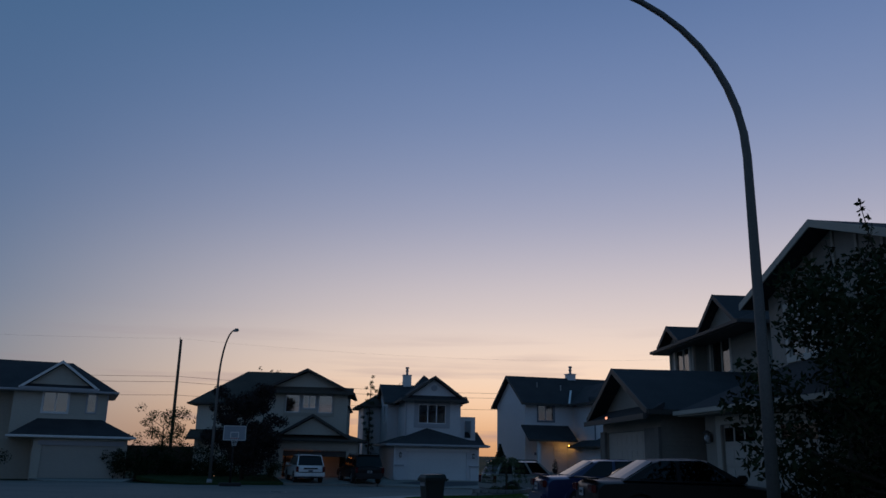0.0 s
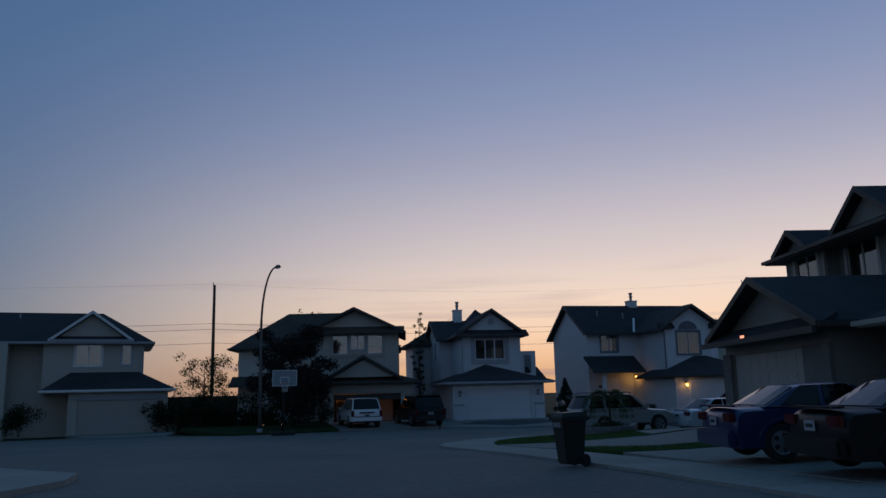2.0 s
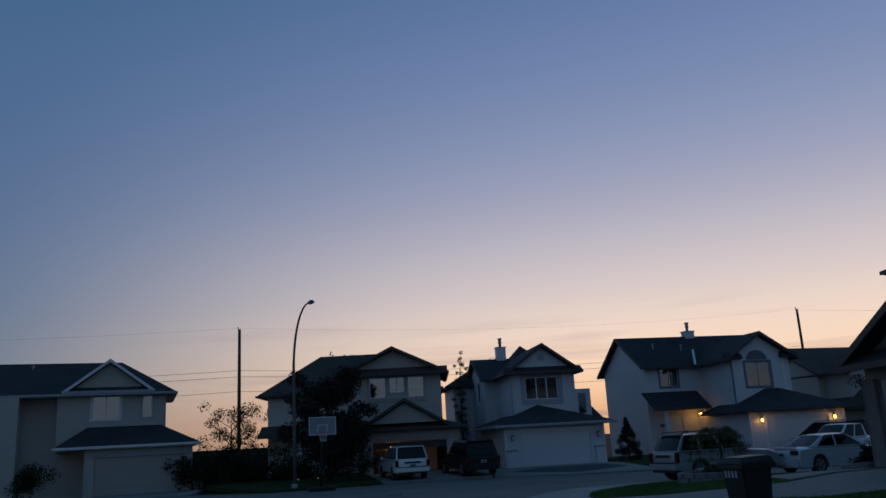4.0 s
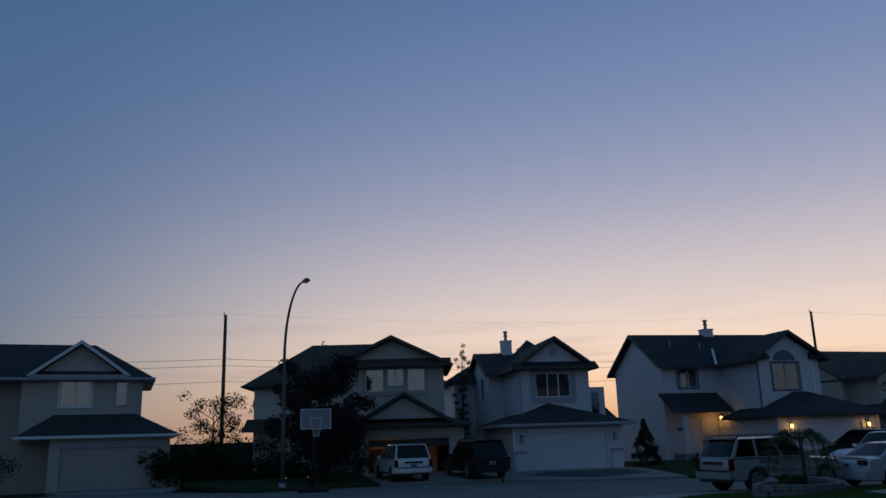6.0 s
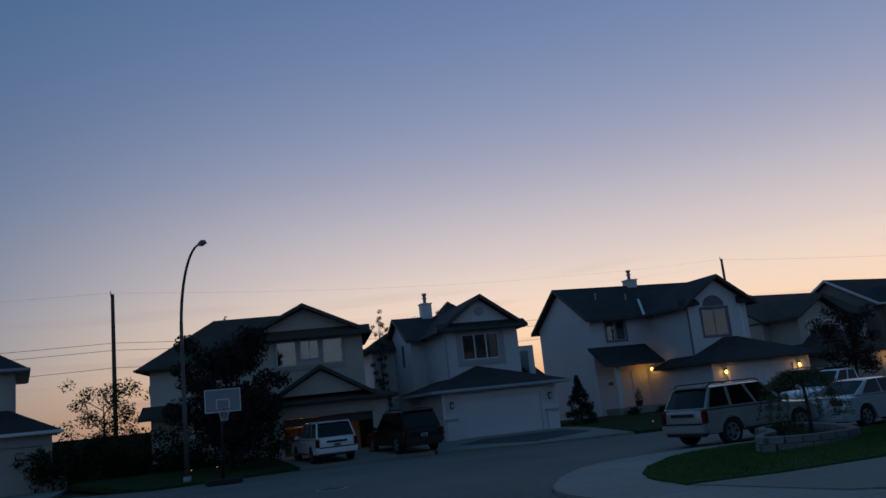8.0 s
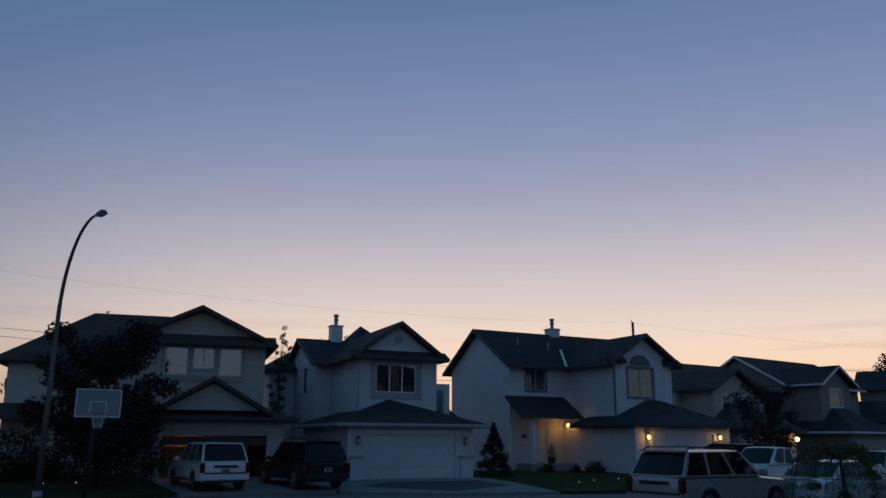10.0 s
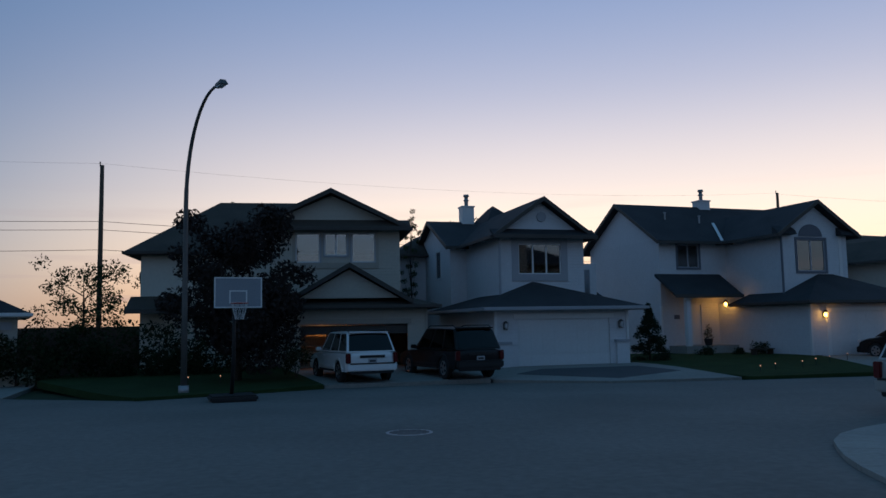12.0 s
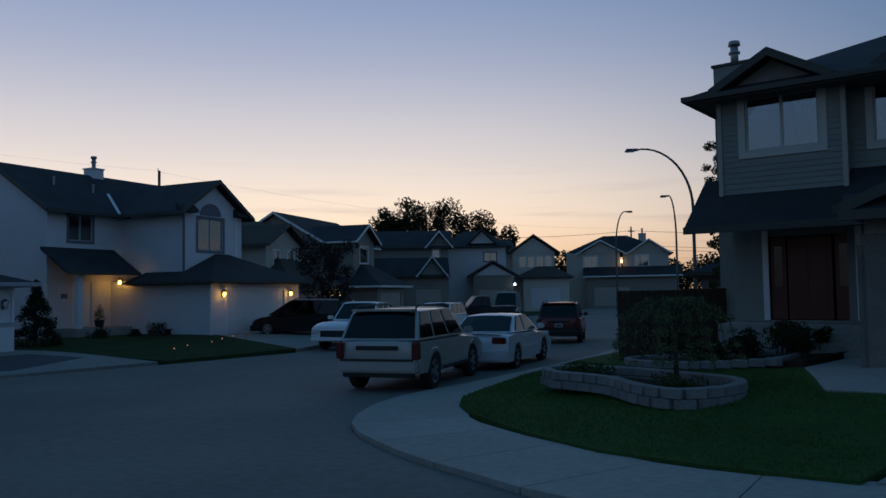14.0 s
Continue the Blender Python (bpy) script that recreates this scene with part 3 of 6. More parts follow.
def up_lot(p, q, rise):
    """Height of a far lot that climbs from the street's edge p to the house at q."""
    p, q = Vector(p), Vector(q)
    d = q - p
    return lambda x, y: gz(x, y) + rise * max(0, min(1, ((x - p.x) * d.x + (y - p.y) * d.y) / d.length_squared))


LOT_B, LOT_C, LOT_D = up_lot((-10, 43.5), (-11, 52), 0.28), up_lot((-2, 46), (-1.5, 51.3), 0.26), up_lot((8, 46), (11, 56), 0.3)
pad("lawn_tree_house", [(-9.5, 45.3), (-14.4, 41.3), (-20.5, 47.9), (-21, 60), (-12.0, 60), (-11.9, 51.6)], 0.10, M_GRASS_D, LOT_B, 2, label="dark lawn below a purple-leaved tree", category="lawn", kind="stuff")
pad("driveway_double", [(-9.5, 45.5), (-3.7, 46.9), (-4.4, 56.2), (-11.9, 51.6)], 0.06, M_DRIVE, LOT_B, 2, label="concrete driveway of the house with a lit garage", category="driveway")
pad("driveway_white_house", [(-3.6, 46.9), (0.4, 45.8), (5.1, 46.1), (3.1, 53.4), (-3.4, 51.3), (-4.4, 56)], 0.06, M_DRIVE, LOT_C, 2, label="concrete driveway of the white house", category="driveway")
pad("driveway_patch", [(-2.6, 48.6), (0.9, 46.6), (3.7, 48.6), (2.6, 50.6), (-1.4, 50.2)], 0.068, M_PATCH, LOT_C, 2, skirt=0.05, label="dark asphalt patch on a driveway", category="patch")
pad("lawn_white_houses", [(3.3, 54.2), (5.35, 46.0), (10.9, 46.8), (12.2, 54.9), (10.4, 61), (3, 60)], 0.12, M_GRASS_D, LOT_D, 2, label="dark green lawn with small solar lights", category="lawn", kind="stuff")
pad("driveway_lit_house", [(10.95, 46.9), (17.4, 49.8), (18.9, 57.2), (12.2, 55.0)], 0.08, M_DRIVE, LOT_D, 2, label="concrete driveway before a lit garage", category="driveway")
pad("driveway_left_house", [(-19.4, 43.5), (-24, 42.7), (-27.4, 46.6), (-21.4, 49.8)], 0.03, M_DRIVE, gz, 2, label="concrete driveway of the pale house", category="driveway")


# ---------- houses round the bend ----------
def house(name, x, y, yaw, label):
    return thing(name, pose(x, y, 0, 0, 0, yaw), label, "house", "houses along the street")


def chimney(parent, x, y, z0, z1, mat, w=0.36, cap=None):
    ob = box("chimney", x - w, x + w, y - 0.35, y + 0.35, z0, z1 - 0.75, mat, parent)
    box("cap", x - w - 0.05, x + w + 0.05, y - 0.4, y + 0.4, z1 - 0.75, z1 - 0.68, cap or mat, ob)
    bm = bmesh.new()
    tube(bm, [(x, y, z1 - 0.68), (x, y, z1 - 0.12)], [0.11, 0.11], 10)
    tube(bm, [(x, y, z1 - 0.12), (x, y, z1)], [0.17, 0.15], 10)
    tube(bm, [(x, y, z1 - 0.36), (x, y, z1 - 0.3)], [0.16, 0.16], 10)
    part("flue", bm, M_STEEL, ob, "round metal flue", True)
    return ob


def vents(parent, rows):
    for x, y, z in rows:
        bm = bmesh.new()
        tube(bm, [(x, y, z - 0.1), (x, y, z + 0.28)], [0.05, 0.05], 8)
        tube(bm, [(x, y, z + 0.28), (x, y, z + 0.33)], [0.09, 0.07], 8)
        part("roof_vent", bm, M_STEEL, parent)


def downpipe(parent, x, y, z0, z1, mat):
    box("downpipe", x - 0.04, x + 0.04, y - 0.09, y - 0.01, z0, z1, mat, parent)


def shell(parent, x0, x1, y0, y1, z0, z1, mat, front=(), left=(), right=(), skip=""):
    """Four walls; openings by their u along the front (from x0), the left side (from y1 to y0) and the right side (from y0)."""
    out = {}
    if "f" not in skip:
        out["f"] = wall(parent, (x0, y0), (x1, y0), z0, z1, mat, front)
    if "r" not in skip:
        out["r"] = wall(parent, (x1, y0 + 0.15), (x1, y1 - 0.15), z0, z1, mat, right)
    if "b" not in skip:
        out["b"] = wall(parent, (x1, y1), (x0, y1), z0, z1, mat)
    if "l" not in skip:
        out["l"] = wall(parent, (x0, y1 - 0.15), (x0, y0 + 0.15), z0, z1, mat, left)
    return out


def corner_boards(parent, pts, z0, z1, mat):
    for x, y in pts:
        box("corner_board", x - 0.055, x + 0.055, y - 0.055, y + 0.055, z0, z1, mat, parent)


# the white house with the lit porch
h = house("house", 12.57, 55.31, 19, "two-storey white house with lit amber porch lanterns")
GW = [(0.4, 4.75, 0.3, 2.45)]
shell(h, -0.75, 5.9, 0, 9, -0.2, 3.0, M_WHITE, [(a + 0.75, b + 0.75, c, d) for a, b, c, d in GW])
garage_door(h, 0.4, 4.75, 0.03, 0.3, 2.45, M_GDOOR)
box("door_head", 0.2, 4.95, -0.03, 0, 2.45, 2.6, M_TRIM, h)
for x in (0.2, 4.75):
    box("door_jamb", x, x + 0.2, -0.03, 0, 0.25, 2.45, M_TRIM, h)
hip_roof(h, -1.25, 6.4, -0.5, 5.0, 2.95, 4.55, ((2.6, 2.7), (2.6, 4.4)), M_ROOF, M_TRIM_D, "garage_roof")
W = [(0.95, 2.75, 4.5, 6.1)]
shell(h, -0.1, 4.1, 2.3, 8, 3.0, 6.45, M_WHITE, W)
wo = window(h, (-0.1, 2.3), (4.1, 2.3), W[0], M_SLATE, M_TRIM_G, 2, 0.0, 0.12)
drape(wo, (-0.1, 2.3), (4.1, 2.3), 1.02, 2.1, 4.5, 6.05)
bm = bmesh.new()
arc = [(1.75 + 0.75 * math.cos(a), 6.27 + 0.62 * math.sin(a)) for a in (math.pi * k / 12 for k in range(13))]
solid(bm, [(x, 2.26, z) for x, z in arc], [(x, 2.3, z) for x, z in arc])
part("arch_panel", bm, M_SLATE, h, "slate-grey half-round panel over the window")
gable_roof(h, -0.65, 4.65, 1.9, 9.9, 6.35, 8.12, M_ROOF, M_TRIM_D)
gable_wall(h, -0.1, 4.1, 2.3, 6.45, 7.85, M_WHITE)
for xa, xb in ((-0.65, 0.55), (3.45, 4.65)):
    bm = bmesh.new()
    solid(bm, [(xa, 1.9, 6.33), (xb, 1.9, 6.33), (xb, 2.3, 6.33), (xa, 2.3, 6.33)], [(xa, 1.98, 6.5), (xb, 1.98, 6.5), (xb, 2.3, 6.75), (xa, 2.3, 6.75)])
    part("eave_return", bm, M_ROOF, h)
MW = [(1.15, 2.5, 4.95, 6.2)]
shell(h, -4.4, 6.3, 6.5, 13.7, -0.2, 6.45, M_WHITE, MW + [(1.4, 2.5, 0.85, 2.95)])
window(h, (-4.4, 6.5), (6.3, 6.5), MW[0], M_SLATE, M_TRIM_G, 2, 0.0)
box("front_door", -3.0, -1.9, 6.55, 6.6, 0.85, 2.95, M_TRIM, h, "white front door in shade")
gable_roof(h, -4.8, 6.8, 6.0, 14.2, 6.35, 8.87, M_ROOF, M_TRIM_D, "x")
gable_wall(h, 6.5, 13.7, -4.4, 6.45, 8.65, M_WHITE, "x")
gable_wall(h, 6.5, 13.7, 6.18, 6.45, 8.65, M_WHITE, "x")
shed_roof(h, -4.75, -0.6, 4.7, 6.5, 3.45, 4.6, M_ROOF, M_TRIM_D)
box("porch_floor", -4.0, -0.75, 5.0, 6.5, -0.1, 0.8, M_WALK, h)
box("step", -3.4, -1.4, 4.65, 5.0, -0.1, 0.5, M_WALK, h)
for x in (-3.9, ):
    box("post", x, x + 0.28, 5.0, 5.28, 0.8, 3.3, M_TRIM, h, bevel=0.02)
chimney(h, 1.24, 10.15, 8.0, 9.95, M_WHITE)
vents(h, [(-2.6, 8.4, 7.9), (-0.6, 8.0, 7.7)])
bm = bmesh.new()
slab(bm, [(-0.78, 6.0, 6.41), (-0.6, 6.0, 6.43), (0.42, 8.0, 7.66), (0.24, 8.0, 7.64)], 0.03)
part("roof_valley", bm, M_TRIM, h, "pale metal flashing")
downpipe(h, -0.2, 2.25, 3.3, 6.3, M_SLATE)
box("belt_trim", 3.55, 3.75, 2.27, 2.3, 4.2, 6.4, M_TRIM, h)
box("sign_plate", -3.62, -3.3, 6.46, 6.5, 2.2, 2.42, M_SLATE, h, "small dark plate beside the door")
corner_boards(h, [(-0.75, 0), (-4.4, 6.5), (5.9, 0)], 0.0, 2.9, M_TRIM)
H_D = h.matrix_basis.copy()
for x in (0.0, 5.12):
    sconce(H_D @ pose(x, -0.03, 2.28), "lit amber wall lantern beside a garage door")
sconce(H_D @ pose(-0.78, 5.7, 2.95, 0, 0, -90), "lit amber wall lantern on a white porch", power=6)

# the white house with the oriel window
h = house("house", -2.4, 51.3, 15, "two-storey white house with a plain double garage")
G = (0.25, 4.5, 0.28, 2.3)
shell(h, -0.75, 5.35, 0.15, 9, -0.2, 2.8, M_WHITE, [(G[0] + 0.75, G[1] + 0.75, G[2], G[3])])
garage_door(h, *G[:2], 0.2, *G[2:], M_GDOOR)
box("door_head", 0.05, 4.7, 0.11, 0.15, 2.3, 2.5, M_TRIM, h)
for x0 in (-0.7, 4.75):
    box("pier", x0, x0 + 0.55, -0.02, 0.15, -0.1, 1.25, M_WHITE, h, "low white pier")
    box("pier_cap", x0 - 0.05, x0 + 0.6, -0.07, 0.15, 1.25, 1.36, M_TRIM_G, h)
hip_roof(h, -1.35, 6.0, -0.4, 9.3, 2.8, 4.0, ((1.9, 2.4), (2.6, 6)), M_ROOF, M_TRIM_G, "garage_roof")
W = (0.9, 3.0, 4.35, 5.75)
shell(h, 0.35, 4.5, 2.5, 9, 2.8, 6.15, M_WHITE, [W])
wo = window(h, (0.35, 2.5), (4.5, 2.5), W, M_TRIM_G, M_TRIM, 3, 0.0, 0.32)
drape(wo, (0.35, 2.5), (4.5, 2.5), 1.55, 2.95, 4.4, 5.7)
gable_roof(h, -0.1, 4.95, 2.1, 10.5, 6.1, 7.9, M_ROOF, M_TRIM_D)
gable_wall(h, 0.35, 4.5, 2.5, 6.15, 7.65, M_WHITE)
shed_roof(h, -0.1, 4.95, 1.95, 2.5, 6.12, 6.42, M_ROOF, M_TRIM_D, "eave_skirt")
bm = bmesh.new()
tube(bm, [(2.42, 2.44, 7.0), (2.42, 2.5, 7.0)], [0.24, 0.24], 8)
part("gable_vent", bm, M_TRIM_G, h, "grey octagonal vent")
LW = (4.1, 5.0, 4.6, 6.0)
shell(h, -0.5, 5.0, 7.6, 14.6, -0.2, 6.15, M_WHITE, (), [LW])
window(h, (-0.5, 14.45), (-0.5, 7.75), LW, M_TRIM, M_SLATE, 2, 0.0, 0.08)
gable_wall(h, 7.6, 14.6, -0.5, 6.15, 7.62, M_WHITE, "x")
gable_roof(h, -0.8, 2.6, 7.2, 15.0, 6.1, 7.85, M_ROOF, M_TRIM_D, "x", "side_gable")
hip_roof(h, 0.9, 5.5, 7.1, 15.4, 6.12, 8.72, ((2.9, 10.6), (3.1, 12.2)), M_ROOF, M_TRIM_D)
shell(h, -2.0, -0.52, 12.6, 18, -0.2, 6.1, M_WHITE)
hip_roof(h, -2.5, 0.4, 12.1, 18.5, 6.1, 7.4, ((-0.4, 14), (-0.4, 16)), M_ROOF_B, M_TRIM_D, "rear_roof")
bm = bmesh.new()
slab(bm, [(0.36, 7.2, 6.16), (0.5, 7.2, 6.18), (1.55, 9.3, 7.1), (1.41, 9.3, 7.08)], 0.03)
part("roof_valley", bm, M_TRIM, h, "pale metal flashing")
shell(h, 4.9, 6.1, 4.5, 10, -0.2, 5.0, M_WHITE, [(0.35, 0.85, 3.4, 4.7)])
shed_roof(h, 4.3, 6.7, 3.9, 6.4, 3.0, 3.9, M_ROOF, M_TRIM_D, "side_roof")
chimney(h, 1.5, 11.1, 6.8, 9.4, M_TRIM, 0.34)
downpipe(h, 0.3, 2.42, 3.2, 6.0, M_TRIM_G)
corner_boards(h, [(-0.75, 0.15), (5.35, 0.15), (0.35, 2.5), (4.5, 2.5)], 0.0, 2.75, M_TRIM)
H_C = h.matrix_basis.copy()
for x in (-0.35, 4.98):
    sconce(H_C @ pose(x, 0.13, 2.0), "unlit black wall lantern beside a garage door", False)

# the beige house behind the purple tree, its garage open and lit
h = house("house", -11.4, 51.5, 9, "two-storey beige house with an open lit garage")
shell(h, -0.6, 5.4, 0, 7, -0.2, 3.1, M_BEIGE, [(0.65, 5.2, 0.2, 2.2)])
for k, (za, zb) in enumerate(((1.78, 2.16), (2.18, 2.6))):
    box("door_panel", 0.02, 4.62, 0.16 + 0.05 * k, 0.2 + 0.05 * k, za, zb, M_TRIM_D, h, "dark garage door section, half raised")
box("door_head", -0.1, 4.75, -0.04, 0, 2.2, 2.42, M_TRIM_T, h)
bm = bmesh.new()
bx(bm, -0.4, 5.2, 0.2, 6.8, 0.22, 0.26)
part("garage_floor", bm, M_DRIVE, h)
box("garage_ceiling", -0.44, 5.24, 0.16, 6.84, 2.66, 2.74, M_TRIM_D, h)
hip_roof(h, -1.0, 5.9, -0.55, 7, 3.0, 3.75, ((1.2, 2.0), (3.4, 2.0)), M_ROOF_B, M_TRIM_D, "garage_roof")
gable_roof(h, -0.5, 4.7, -0.62, 2, 3.25, 4.78, M_ROOF_B, M_TRIM_D, name="garage_gable")
gable_wall(h, 0.0, 4.2, -0.3, 3.3, 4.5, M_BEIGE)
W3 = [(1.95, 3.0, 4.95, 6.25), (3.2, 4.2, 5.25, 6.25), (4.4, 5.45, 4.95, 6.25)]
shell(h, -2.1, 4.45, 1.4, 9, 3.0, 6.6, M_BEIGE, W3)
for k, o in enumerate(W3):
    window(h, (-2.1, 1.4), (4.45, 1.4), o, M_TRIM_G, M_TRIM, 2 if k == 1 else 1, 0.0, 0.07)
for r in ((-0.3, 3.5, 6.27, 6.5), (-0.3, 3.5, 4.68, 4.93), (-0.3, -0.17, 4.93, 6.27), (3.37, 3.5, 4.93, 6.27)):
    box("window_surround", r[0], r[1], 1.36, 1.4, r[2], r[3], M_TRIM_T, h)
gable_roof(h, -2.15, 4.9, 0.9, 9, 6.5, 8.2, M_ROOF_B, M_TRIM_D)
gable_wall(h, -1.6, 4.4, 1.4, 6.6, 7.95, M_BEIGE)
shed_roof(h, -2.15, 4.9, 0.85, 1.4, 6.5, 6.85, M_ROOF_B, M_TRIM_D, "eave_skirt")
shell(h, -7.0, 4.0, 3.2, 11, -0.2, 5.6, M_CREAM)
hip_roof(h, -7.6, 4.5, 2.7, 11.5, 5.6, 8.35, ((-3.9, 6.4), (0.5, 6.4)), M_ROOF_B, M_TRIM_D)
shed_roof(h, -7.4, -4.9, 2.0, 3.2, 3.0, 3.6, M_ROOF_B, M_TRIM_D)
corner_boards(h, [(-0.6, 0), (5.4, 0)], 0.0, 3.0, M_TRIM_T)
H_B = h.matrix_basis.copy()
lamp = bpy.data.lights.new("garage_bulb", "POINT")
lamp.energy, lamp.color, lamp.shadow_soft_size = 11, (1.0, 0.36, 0.10), 0.15
new("garage_bulb", lamp).matrix_basis = H_B @ pose(1.1, 2.3, 2.35)
bm = bmesh.new()
tube(bm, [(0, 0, 0), (0.28, 0, 0.02)], [0.3, 0.33], 14)
tube(bm, [(0.2, 0, 0), (0.55, 0, -0.3)], [0.02, 0.02], 5)
tube(bm, [(-0.25, 0, 0.0), (0.0, 0, 0.0)], [0.015, 0.015], 5)
dish = part("satellite_dish", bm, M_DARKSTEEL)
dish.matrix_basis = H_B @ pose(-7.55, 6.0, 4.6)
tagged(dish, "grey satellite dish on a beige wall", "satellite dish")

# the pale house at the end of the row
h = house("house", -26, 47, 28, "two-storey beige house with grey gable trim")
shell(h, -1.4, 4.6, 0, 7, -0.3, 2.75, M_BEIGE, [(0.55, 5.55, -0.05, 2.2)])
garage_door(h, -0.85, 4.15, 0.05, -0.05, 2.2, M_GDOOR_T)
box("door_head", -1.1, 4.4, -0.04, 0, 2.2, 2.5, M_TRIM_G, h)
hip_roof(h, -3.0, 5.0, -0.5, 7.5, 2.85, 4.3, ((-1.0, 2.0), (2.2, 2.0)), M_ROOF, M_TRIM, "garage_roof")
WA = [(1.9, 3.5, 4.45, 6.0), (4.75, 5.35, 4.5, 5.8)]
shell(h, -3.1, 3.0, 1.5, 9, 2.6, 6.2, M_BEIGE, WA)
window(h, (-3.1, 1.5), (3.0, 1.5), WA[0], M_TRIM, M_TRIM, 2, 0.95, 0.1)
window(h, (-3.1, 1.5), (3.0, 1.5), WA[1], M_TRIM_G, M_TRIM, 1, 0.0, 0.08)
gable_roof(h, -2.75, 2.25, 0.95, 9, 6.2, 8.05, M_ROOF, M_TRIM)
gable_wall(h, -2.4, 1.9, 1.35, 6.2, 7.8, M_BEIGE)
shed_roof(h, -2.75, 2.25, 0.95, 1.5, 6.15, 6.45, M_ROOF, M_TRIM_G, "eave_skirt")
hip_roof(h, -11.5, 3.6, 1.0, 10, 6.0, 8.3, ((-7.5, 5.5), (0.3, 5.5)), M_ROOF, M_TRIM_G)
shell(h, -11, 3.05, 2.6, 9.5, -0.3, 6.05, M_BEIGE)
shell(h, -11, -5.1, 0.9, 2.4, -0.3, 6.0, M_BEIGE, [(1.2, 2.6, 4.4, 5.8)])
vents(h, [(-4.9, 4.6, 7.75)])
downpipe(h, 3.0, 1.5, 2.9, 5.9, M_TRIM_G)


# the corner house with the stone-clad garage
h = house("house", 12.0, 30.0, -82, "two-storey grey-green corner house with dark front door")
W1 = (0.62, 2.3, 5.52, 6.85)
shell(h, -0.15, 2.68, 0.3, 9, 3.9, 7.05, M_GREY, [W1])
wo = window(h, (-0.15, 0.3), (2.68, 0.3), W1, M_PALE, M_PALE, 2, 0.0, 0.17)
# sky reflection of the right-hand pane, drawn as a pale drape
drape(wo, (-0.15, 0.3), (2.68, 0.3), 1.48, 2.25, 5.57, 6.8)
W2 = [(0.6, 2.5, 5.5, 6.9)]
shell(h, 2.6, 8.2, 0.85, 9, 3.9, 7.05, M_GREY, W2)
for o in W2:
    wo = window(h, (2.6, 0.85), (8.2, 0.85), o, M_PALE, M_PALE, 2, 0.0, 0.16)
    # the right half brightened by a pale drape here too
    drape(wo, (2.6, 0.85), (8.2, 0.85), 1.57, 2.45, 5.55, 6.85)
gable_roof(h, -0.2, 2.6, -0.3, 4, 7.05, 7.85, M_ROOF, M_TRIM_D)
gable_wall(h, 0.2, 2.2, 0.1, 7.05, 7.65, M_TAUPE)
gable_roof(h, 3.0, 7.6, 0.2, 6, 7.0, 8.5, M_ROOF, M_TRIM_D)
gable_wall(h, 3.3, 7.3, 0.55, 7.0, 8.25, M_TAUPE)
hip_roof(h, -0.75, 8.8, -0.35, 9.8, 6.95, 9.1, ((3.6, 4.7), (4.6, 4.7)), M_ROOF, M_TRIM_D)
shell(h, -0.15, 8.2, 1.0, 9, 0.2, 4.2, M_GREY, [(0.85, 2.65, 1.38, 3.45)])
shed_roof(h, -0.75, 3.9, -0.75, 0.85, 3.68, 4.95, M_ROOF, M_TRIM_D)
d = box("front_door", 1.15, 2.15, 1.06, 1.12, 1.4, 3.42, M_DOOR, h, "dark red stained front door")
for k, (za, zb) in enumerate(((1.6, 2.2), (2.35, 3.2))):
    for xa in (1.27, 1.7):
        box("door_panel", xa, xa + 0.33, 1.045, 1.06, za, zb, M_DOOR, d)
for xa in (0.75, 2.22):
    box("side_light_frame", xa, xa + 0.36, 1.06, 1.12, 1.4, 3.42, M_DOOR, h)
    g = box("side_light", xa + 0.09, xa + 0.27, 1.05, 1.06, 2.2, 3.2, M_CARGLASS, h, "narrow glass side light")
box("door_casing", 0.58, 0.72, 0.95, 1.0, 1.38, 3.6, M_TRIM, h)
box("door_casing", 2.68, 2.82, 0.95, 1.0, 1.38, 3.6, M_TRIM, h)
box("porch_floor", -0.1, 3.6, -0.5, 1.0, 0.3, 1.34, M_WALK, h)
for k in range(4):
    box("step", 2.0, 3.6, -0.5 - 0.3 * (k + 1), -0.5 - 0.3 * k, 0.3, 1.34 - 0.18 * (k + 1), M_WALK, h)
chimney(h, -0.6, 3.2, 0.3, 9.2, M_GREY, 0.5, M_TRIM_D)
shell(h, 3.7, 10.7, -3.95, 3, 0.2, 3.7, M_TAUPE, [(0.6, 5.6, 0.8, 3.05)])
garage_door(h, 4.3, 9.3, -3.9, 0.8, 3.05, M_GDOOR_T)
box("stone_pier", 3.65, 4.28, -4.05, -3.95, 0.3, 3.1, M_STONE, h, "stone-clad garage pier")
box("stone_pier", 9.32, 10.75, -4.05, -3.95, 0.3, 3.1, M_STONE, h, "stone-clad garage pier")
box("stone_side", 3.58, 3.7, -4.05, -2.2, 0.3, 2.9, M_STONE, h)
gable_roof(h, 3.4, 11.2, -4.5, 2.5, 3.62, 5.25, M_ROOF, M_TRIM_D)
gable_wall(h, 3.7, 10.7, -3.95, 3.7, 5.05, M_TAUPE)
shed_roof(h, 3.4, 11.2, -4.55, -3.95, 3.5, 3.85, M_ROOF, M_TRIM_D, "eave_skirt")
corner_boards(h, [(-0.15, 0.3), (2.68, 0.3), (8.2, 0.85)], 3.95, 6.95, M_TRIM_T)


